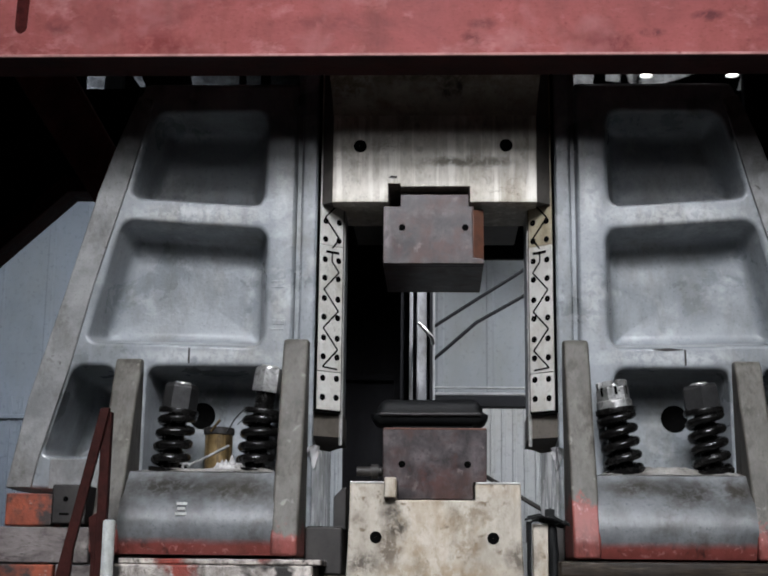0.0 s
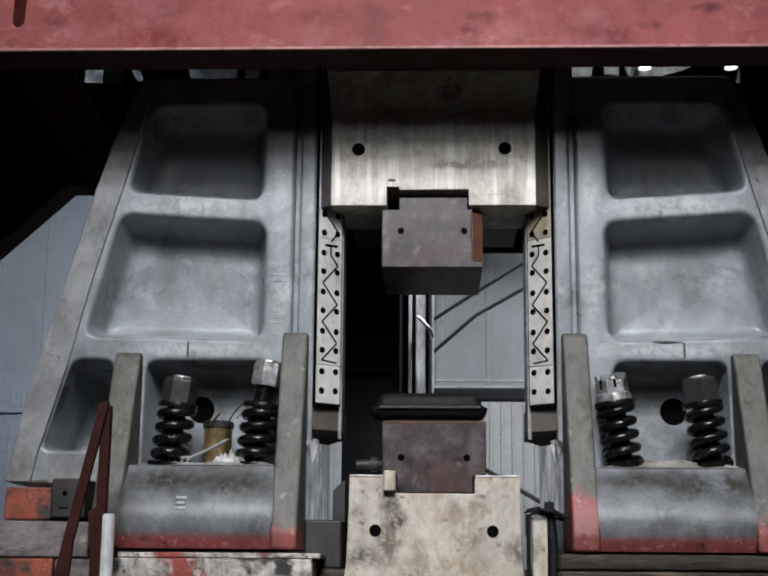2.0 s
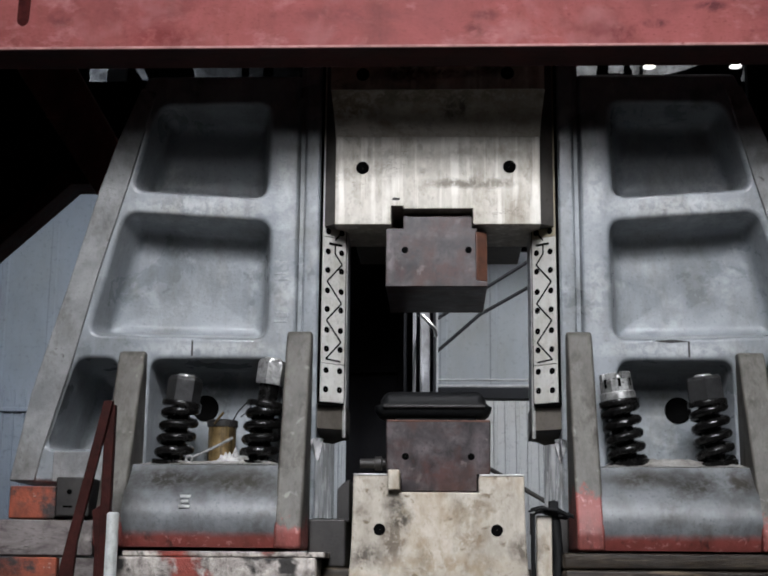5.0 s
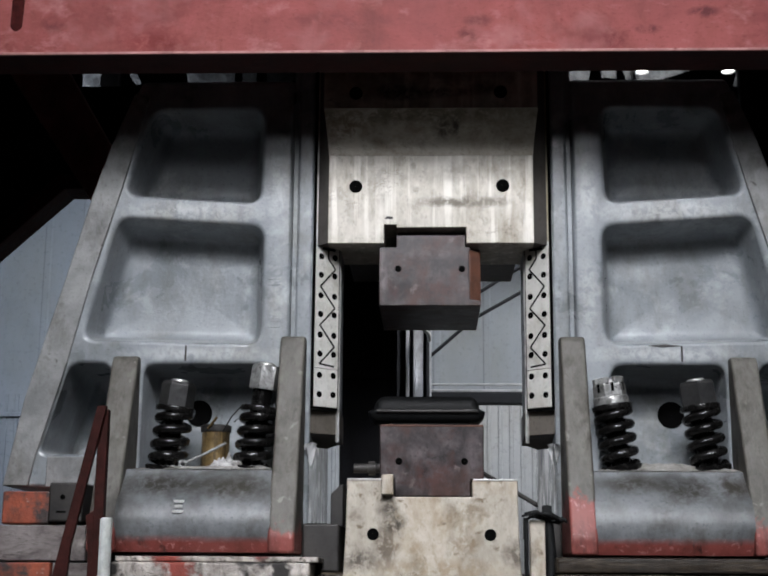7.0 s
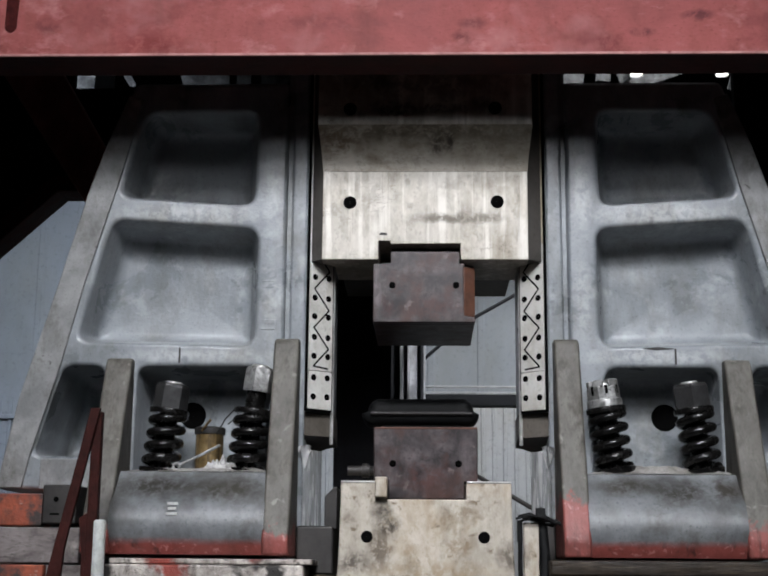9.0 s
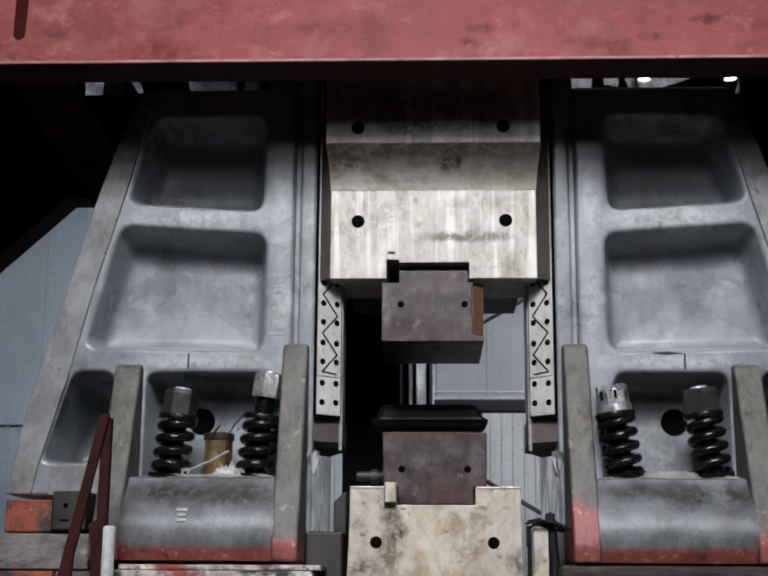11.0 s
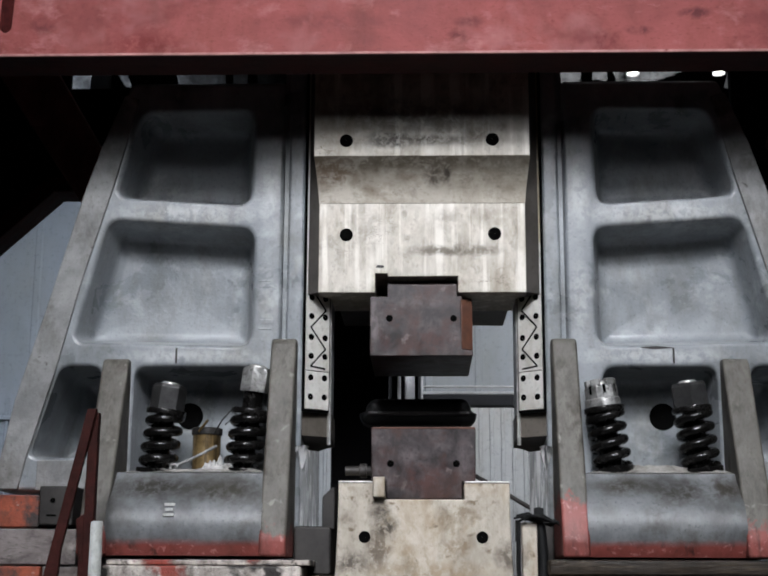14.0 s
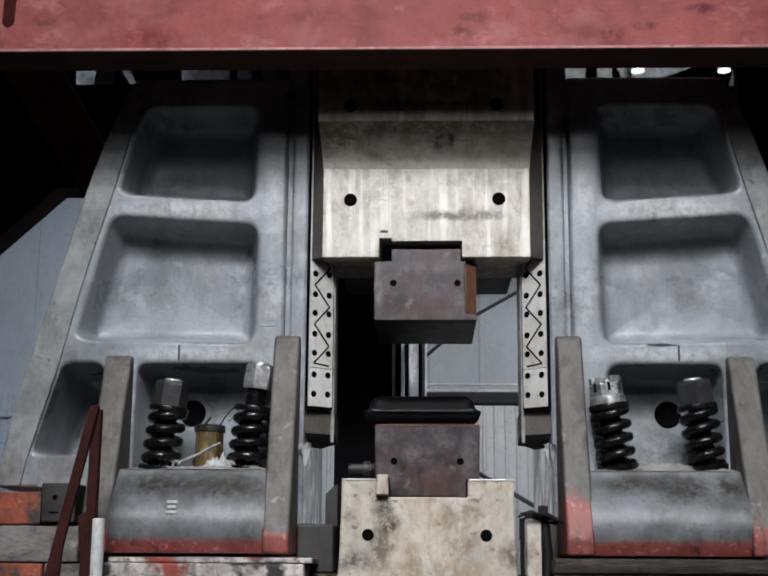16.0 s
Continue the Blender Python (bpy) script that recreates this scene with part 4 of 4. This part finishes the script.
# ---- red cross beam and girders above ----
beam = thing("cross_beam", (0, -0.45, 3.36), "red painted steel cross beam above the ram", "beam")
# web extended unseen upwards to stop light passing over the beam
part("beam_web", box(-5.0, 5.0, -0.1, 0.1, 0.0, 2.1, 0.008), M_BEAM, beam)
part("edge_line", box(-5.0, 5.0, -0.1015, -0.095, -0.001, 0.009, 0.001), M_BEAMEDGE, beam, "pale pink strip along the lower edge")
# thin dark red plate added to deepen the shade under the beam
part("soffit", box(-5.0, 5.0, -0.099, 0.099, -0.005, 0.004, 0.001), M_SOFFIT, beam, "underside of the beam, its shade painted dark red")
part("scratch", prism(rounded([(-1.676, 0.112), (-1.652, 0.094), (-1.628, 0.112), (-1.618, 0.36), (-1.672, 0.36)], 0.014), "y", -0.1012, -0.09), M_RUNNEL, beam, "dark runnel in the paint")
girder = thing("girder", (0, 1.0, 0), "dark brown diagonal girder behind the column", "girder", "girders")
part("diagonal", prism([(-2.33, 4.1), (-2.33, 10.41), (-2.2, 10.41), (-2.0, 4.1), (-1.55, 3.35), (-1.50, 3.05), (-1.70, 3.17)], "y", -0.06, 0.06, 0.006), M_BROWN, girder)
part("splice", box(-2.0, -1.76, -0.07, -0.061, 3.6, 3.66, 0.003), M_BROWN, girder)
deck = thing("girder", (0, 1.3, 0), "brown sloping platform girder, its flange darkened as shade", "girder", "girders")
# flange takes the darker rail brown in place of a shadow on it
part("lower_flange", prism([(-3.2, 2.15), (-1.93, 3.33), (-1.4, 3.33), (-1.4, 3.40), (-1.97, 3.41), (-3.2, 2.27)], "y", -0.1, 0.1, 0.006), M_RAIL, deck)
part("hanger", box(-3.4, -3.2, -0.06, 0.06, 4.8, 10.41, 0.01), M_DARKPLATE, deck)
# near-black web added to cover the hall left of the column
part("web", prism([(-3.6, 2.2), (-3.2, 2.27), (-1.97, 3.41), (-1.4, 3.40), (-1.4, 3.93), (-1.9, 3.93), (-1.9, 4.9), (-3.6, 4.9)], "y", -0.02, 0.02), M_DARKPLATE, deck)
deck2 = thing("girder", (0, 1.3, 0), "dark girder behind the column, its web an added black fill", "girder", "girders")
# near-black web added to black out the hall right of the column
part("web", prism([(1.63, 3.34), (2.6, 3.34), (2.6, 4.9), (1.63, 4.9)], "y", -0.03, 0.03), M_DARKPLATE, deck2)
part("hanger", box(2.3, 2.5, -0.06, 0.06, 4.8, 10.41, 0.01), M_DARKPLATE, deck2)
part("flange", prism([(1.79, 3.58), (1.98, 3.3), (2.6, 3.3), (2.6, 3.4), (2.02, 3.4), (1.82, 3.68)], "y", -0.1, 0.0, 0.005), M_BROWN, deck2)
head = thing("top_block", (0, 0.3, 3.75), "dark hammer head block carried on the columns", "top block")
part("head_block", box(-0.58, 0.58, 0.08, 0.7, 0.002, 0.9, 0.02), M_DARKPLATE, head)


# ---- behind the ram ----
rear = thing("rear_frame", (0, 1.0, 0), "near-black rear frame plate seen between the columns", "frame plate")
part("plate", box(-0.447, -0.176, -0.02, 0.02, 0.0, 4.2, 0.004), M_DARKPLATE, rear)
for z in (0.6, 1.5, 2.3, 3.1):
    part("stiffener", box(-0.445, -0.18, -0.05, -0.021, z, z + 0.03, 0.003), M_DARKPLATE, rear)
# near-black panel added to fill the dark above the opening
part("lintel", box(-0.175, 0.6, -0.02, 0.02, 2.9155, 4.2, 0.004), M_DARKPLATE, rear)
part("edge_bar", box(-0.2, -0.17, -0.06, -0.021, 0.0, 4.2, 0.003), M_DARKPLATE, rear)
post = thing("channel_post", (0, 2.0, 0), "galvanised channel post with a bright handle", "post")
for x0, x1, y0, m in ((-0.203, -0.15, 0.0, M_CABLE), (-0.148, -0.128, -0.03, M_CHANNEL), (-0.126, -0.106, 0.0, M_CABLE), (-0.106, -0.094, -0.03, M_CHANNEL), (-0.094, -0.05, 0.0, M_CHANNEL), (-0.05, -0.03, 0.02, M_CABLE), (-0.016, -0.004, -0.03, M_CHANNEL)):
    part("channel", box(x0, x1, y0, y0 + 0.06, 2.2, 4.2, 0.003), m, post)
part("post_core", box(-0.2, -0.006, 0.05, 0.12, 0.0, 4.2, 0.003), M_CABLE, post)
part("handle", tube([(-0.092, -0.05, 2.775), (-0.06, -0.09, 2.735), (-0.02, -0.09, 2.69), (-0.014, -0.05, 2.66)], 0.011, 10), M_BRIGHT, post, angle=60)
for a, b, c in (((0.9, 4.13), (0.35, 3.78), (-0.2, 3.42)), ((0.9, 3.89), (0.36, 3.58), (-0.05, 3.22))):
    tagged(part("conduit", tube([(a[0] + 1.5, 6.05, a[1] + 0.95), (a[0], 6.05, a[1]), (b[0], 6.05, b[1]), (c[0], 6.05, c[1]), (c[0] - 0.06, 6.05, c[1] - 0.08), (c[0] - 0.07, 6.05, 2.93)], 0.016, 10), M_CABLE, angle=60), "dark conduit running slantwise before the wall", "conduit", "conduits")
sill = thing("wall_beam", (0, 6.0, 0), "dark horizontal beam before the sheet wall", "beam")
part("dark_beam", box(-1.5, 2.5, 0, 0.15, 2.83, 2.925, 0.005), M_CABLE, sill)
part("pale_ledge", box(-1.5, 2.5, 0.02, 0.12, 2.93, 2.955, 0.004), M_CHANNEL, sill)
part("pale_rail", box(-1.5, 2.5, 0.08, 0.12, 3.0, 3.015, 0.003), M_CHANNEL, sill)
part("leg", box(1.4, 1.5, 0.02, 0.12, 0.0, 2.83, 0.004), M_CABLE, sill)
part("leg", box(-1.4, -1.3, 0.02, 0.12, 0.0, 2.83, 0.004), M_CABLE, sill)
pad = thing("rubber_buffer", (-0.015, 0.5, 0.0), "black rounded rubber buffer behind the lower die", "buffer")
b = box(-0.27, 0.25, -0.1, 0.1, 2.02, 2.13, 0.05, 5)
for v in b.verts:
    if v.co.z > 2.07:
        v.co.x *= 0.9
        v.co.z += 0.02 * (1 - (v.co.x / 0.25) ** 2)
part("pad", b, M_RUBBER, pad)
part("band", box(-0.23, 0.22, -0.112, -0.095, 2.06, 2.075, 0.005), M_UNDER, pad)
part("stand", box(-0.18, 0.18, -0.06, 0.08, 0.0, 2.03, 0.01), M_RUBBER, pad)
tagged(part("pipe_stub", lathe([(0.02, -0.06), (0.02, 0.0), (0.03, 0.002), (0.03, 0.03), (0.02, 0.032), (0.02, 0.1)], 18, Matrix.Translation((-0.27, 0.2, 1.80)) @ pose(0, 0, 0, 0, 90, 0)), M_UNDER), "short dark pipe stub beside the lower die", "pipe")
tagged(part("prop_rod", tube([(0.2, 0.3, 1.80), (0.47, 0.12, 1.625)], 0.010, 10), M_UNDER, angle=60), "dark slanting prop rod beside the anvil", "rod")


# ---- foot of the hammer ----
bed = thing("bed_plate", (0, 0, 0), "hammer bed with peeling red and white paint", "bed plate")
part("bed_edge", box(-1.24, -0.46, -0.36, 0.5, 1.28, 1.402, 0.01), M_PEEL, bed)
part("bed_lip", box(-1.2, -0.43, -0.33, 0.5, 1.404, 1.424, 0.004), M_PEEL, bed)
part("bed_edge", box(0.47, 2.4, -0.30, 0.5, 1.37, 1.43, 0.01), M_BASE, bed)
part("bed_step", box(0.47, 2.4, -0.36, 0.5, 1.25, 1.366, 0.01), M_BASE, bed)
part("bed_body", box(-2.4, 2.4, -0.1, 0.8, 0.0, 1.37, 0.02), M_BASE, bed)
part("bed_cheek", box(-0.52, -0.37, -0.05, 0.5, 1.37, 1.56, 0.01), M_UNDER, bed)
part("bed_cheek", prism([(-0.41, 1.55), (-0.41, 1.68), (-0.375, 1.715), (-0.36, 1.72), (-0.36, 1.55)], "y", 0.0, 0.3, 0.004), M_UNDER, bed)
part("bed_cheek", box(0.44, 0.52, -0.02, 0.5, 1.37, 1.58, 0.01), M_UNDER, bed)
for x0, x1, z0, z1, y0, m, lab, cat in (
        (-1.69, -1.503, 1.545, 1.672, -0.2, M_BRICK, "orange-red painted packing block under the column foot", "block"),
        (-1.495, -1.36, 1.553, 1.705, -0.24, M_UNDER, "dark steel packing block under the column foot", "block"),
        (-2.3, -1.345, 1.403, 1.541, -0.22, M_STONE, "dusty grey timber baulk beside the hammer bed", "timber"),
        (-2.3, -1.48, 1.26, 1.398, -0.22, M_BRICK, "orange-red painted block under the timber", "block"),
        (-1.475, -1.245, 1.26, 1.398, -0.21, M_STONE, "brown timber block beside the hammer bed", "timber")):
    tagged(part("packing_block", box(x0, x1, y0, 0.3, z0, z1, 0.008), m), lab, cat, "packing blocks")
for ob in [o for o in bpy.data.objects if o.name.startswith("packing_block") and o.data.materials[0] == M_UNDER]:
    disc_hole("bore", -1.44, -0.2405, 1.648, 0.009, ob)
    part("slot", box(-1.462, -1.425, -0.2425, -0.2, 1.587, 1.594), M_BLACK, ob)
under = tagged(part("plinth", box(-2.4, -1.245, -0.25, 0.3, 0.0, 1.258, 0.01), M_CONCRETE), "concrete plinth under the packing blocks", "plinth")
sidepost = tagged(part("guard_post", box(0.378, 0.437, -0.2, -0.145, 0.0, 1.572, 0.006), M_ANVIL), "pale steel bar standing beside the anvil", "bar")
hose = thing("hose", (0, 0, 0), "black hose draped over the bar beside the anvil", "hose")
part("hose_run", tube([(0.36, -0.22, 1.50), (0.362, -0.2, 1.575), (0.40, -0.19, 1.59), (0.45, -0.18, 1.578), (0.49, -0.2, 1.565), (0.51, -0.2, 1.58)], 0.011, 10), M_RUBBER, hose, angle=60)
part("hose_tail", tube([(0.362, -0.23, 1.57), (0.36, -0.235, 1.4), (0.37, -0.235, 1.2), (0.37, -0.235, 0.9)], 0.009, 10), M_RUBBER, hose, angle=60)
part("clip", box(0.425, 0.462, -0.215, -0.185, 1.572, 1.628, 0.004), M_RUBBER, hose)
for k in range(5):
    y0, dz = -0.235 + 0.012 * k, 0.012 * math.sin(2.1 * k)
    part("strand", tube([(0.345 + 0.01 * k, y0, 1.585 + dz), (0.4, y0 - 0.01, 1.6 + dz * 0.6), (0.46, y0, 1.588 - dz), (0.5 + 0.012 * k, y0 + 0.01, 1.568 + 0.5 * dz)], 0.0045, 8), M_RUBBER, hose, angle=60)
part("hose_end", tube([(0.45, -0.19, 1.58), (0.44, -0.19, 1.63)], 0.012, 10), M_RUBBER, hose, angle=60)
part("hose_fall", tube([(0.45, -0.18, 1.578), (0.46, -0.18, 1.45), (0.455, -0.18, 1.2)], 0.02, 10), M_RUBBER, hose, angle=60)

rail = thing("handrail", (-1.22, -0.6, 0), "rust-brown angle-iron handrail stand", "handrail")
part("upright", box(0.0, 0.036, -0.02, 0.02, 0.0, 1.945, 0.004), M_RAIL, rail)
part("brace", prism([(0.0, 1.955), (0.034, 1.955), (-0.07, 1.45), (-0.088, 1.2), (-0.15, 1.2), (-0.128, 1.36)], "y", -0.045, -0.022, 0.003), M_RAIL, rail)
part("fin", prism([(-0.03, 1.56), (0.0, 1.58), (0.0, 1.2), (-0.015, 1.2), (-0.015, 1.42)], "y", -0.01, 0.01, 0.002), M_RAIL, rail)
tagged(part("pipe_post", lathe([(0.025, 0.0), (0.025, 1.548), (0.021, 1.554)], 20, Matrix.Translation((-1.178, -0.6, 0))), M_POST), "chalky white pipe post beside the handrail", "post")

for z, w, y0 in ((1.632, 0.04, -0.287), (1.612, 0.03, -0.298), (1.592, 0.042, -0.306)):
    tagged(part("stencil_bar", box(-0.975 - w / 2, -0.975 + w / 2, y0, -0.2, z - 0.005, z + 0.005), M_POST), "small white stencil bar on the grey bulge", "marking", "stencil bars")

# pale roof sheets hanging far behind, seen over the column tops
for x0, x1, z0, z1, sl, sr in ((-2.29, -1.86, 5.878, 6.2, -0.08, 0.0), (-1.79, -1.65, 5.88, 6.2, 0, 0), (-1.56, -1.35, 5.88, 6.2, 0.0, 0.3), (-3.31, -3.16, 5.82, 6.2, -0.24, 0.06), (-2.8, -2.75, 5.9, 6.2, -0.2, -0.12), (1.26, 1.46, 5.9, 6.2, -0.1, 0.05), (1.58, 1.72, 5.93, 6.2, 0, 0), (1.81, 2.1, 5.905, 6.2, -0.1, 0.9), (2.79, 2.83, 5.84, 6.2, 0.12, 0.2)):
    sheet = thing("roof_sheet", ((x0 + x1) / 2, 6.3, z0), "pale crumpled roof sheet hanging in the hall", "roof sheet", "roof sheets")
    g = bmesh.new()
    bmesh.ops.create_grid(g, x_segments=14, y_segments=8, size=0.5)
    for v in g.verts:
        u, w = v.co.x * (x1 - x0), (v.co.y + 0.5) * (z1 - z0)
        u += w / (z1 - z0) * (sl + (v.co.x + 0.5) * (sr - sl))
        v.co = Vector((u, 0.05 * noise.noise(Vector((u * 9 + x0, w * 9, 1))), w + 0.02 * noise.noise(Vector((u * 7, w * 3, x0)))))
    bmesh.ops.solidify(g, geom=g.faces[:], thickness=0.01)
    part("sheet", g, M_SHEET, sheet, angle=60)
    part("hanger", box(-0.01, 0.01, -0.01, 0.01, z1 - z0 - 0.05, 10.41 - z0), M_CEIL, sheet)

tagged(part("edge_chip", prism(rounded([(0.885, 2.292), (0.95, 2.283), (1.03, 2.29), (0.96, 2.298)], 0.01), "y", -0.0015, 0.01), M_UNDER), "dark chipped spot under the pocket edge", "chip")

# worn raised casting mark on the column flange, too worn to read
for x, z, w, h in ((-0.665, 2.575, 0.05, 0.006), (-0.66, 2.55, 0.06, 0.005), (-0.655, 2.40, 0.05, 0.02), (-0.66, 2.37, 0.055, 0.006)):
    tagged(part("casting_mark", box(x - w / 2, x + w / 2, -0.0022, 0.01, z - h / 2, z + h / 2, 0.001), M_CAST), "worn raised casting mark on the column flange", "marking", "casting marks")


# ---- what moves ----
def motions():
    rows = [(0.0, 0.0), (0.5, -0.001), (1.0, -0.015), (1.5, -0.029), (2.0, -0.044), (2.5, -0.058), (3.0, -0.073), (3.5, -0.0875), (4.0, -0.102),
            (6.5, -0.177), (7.0, -0.192), (7.5, -0.2065), (8.0, -0.222), (8.5, -0.236), (9.0, -0.2515), (11.5, -0.324), (12.0, -0.338), (12.5, -0.353),
            (13.0, -0.366), (13.5, -0.38), (14.0, -0.394), (14.5, -0.407), (15.0, -0.408), (15.2, -0.397), (15.5, -0.346), (16.0, -0.258)]
    walk(ram, [(t, pose(0, 0, RAM_Z + 0.0875 + d)) for t, d in rows])


motions()
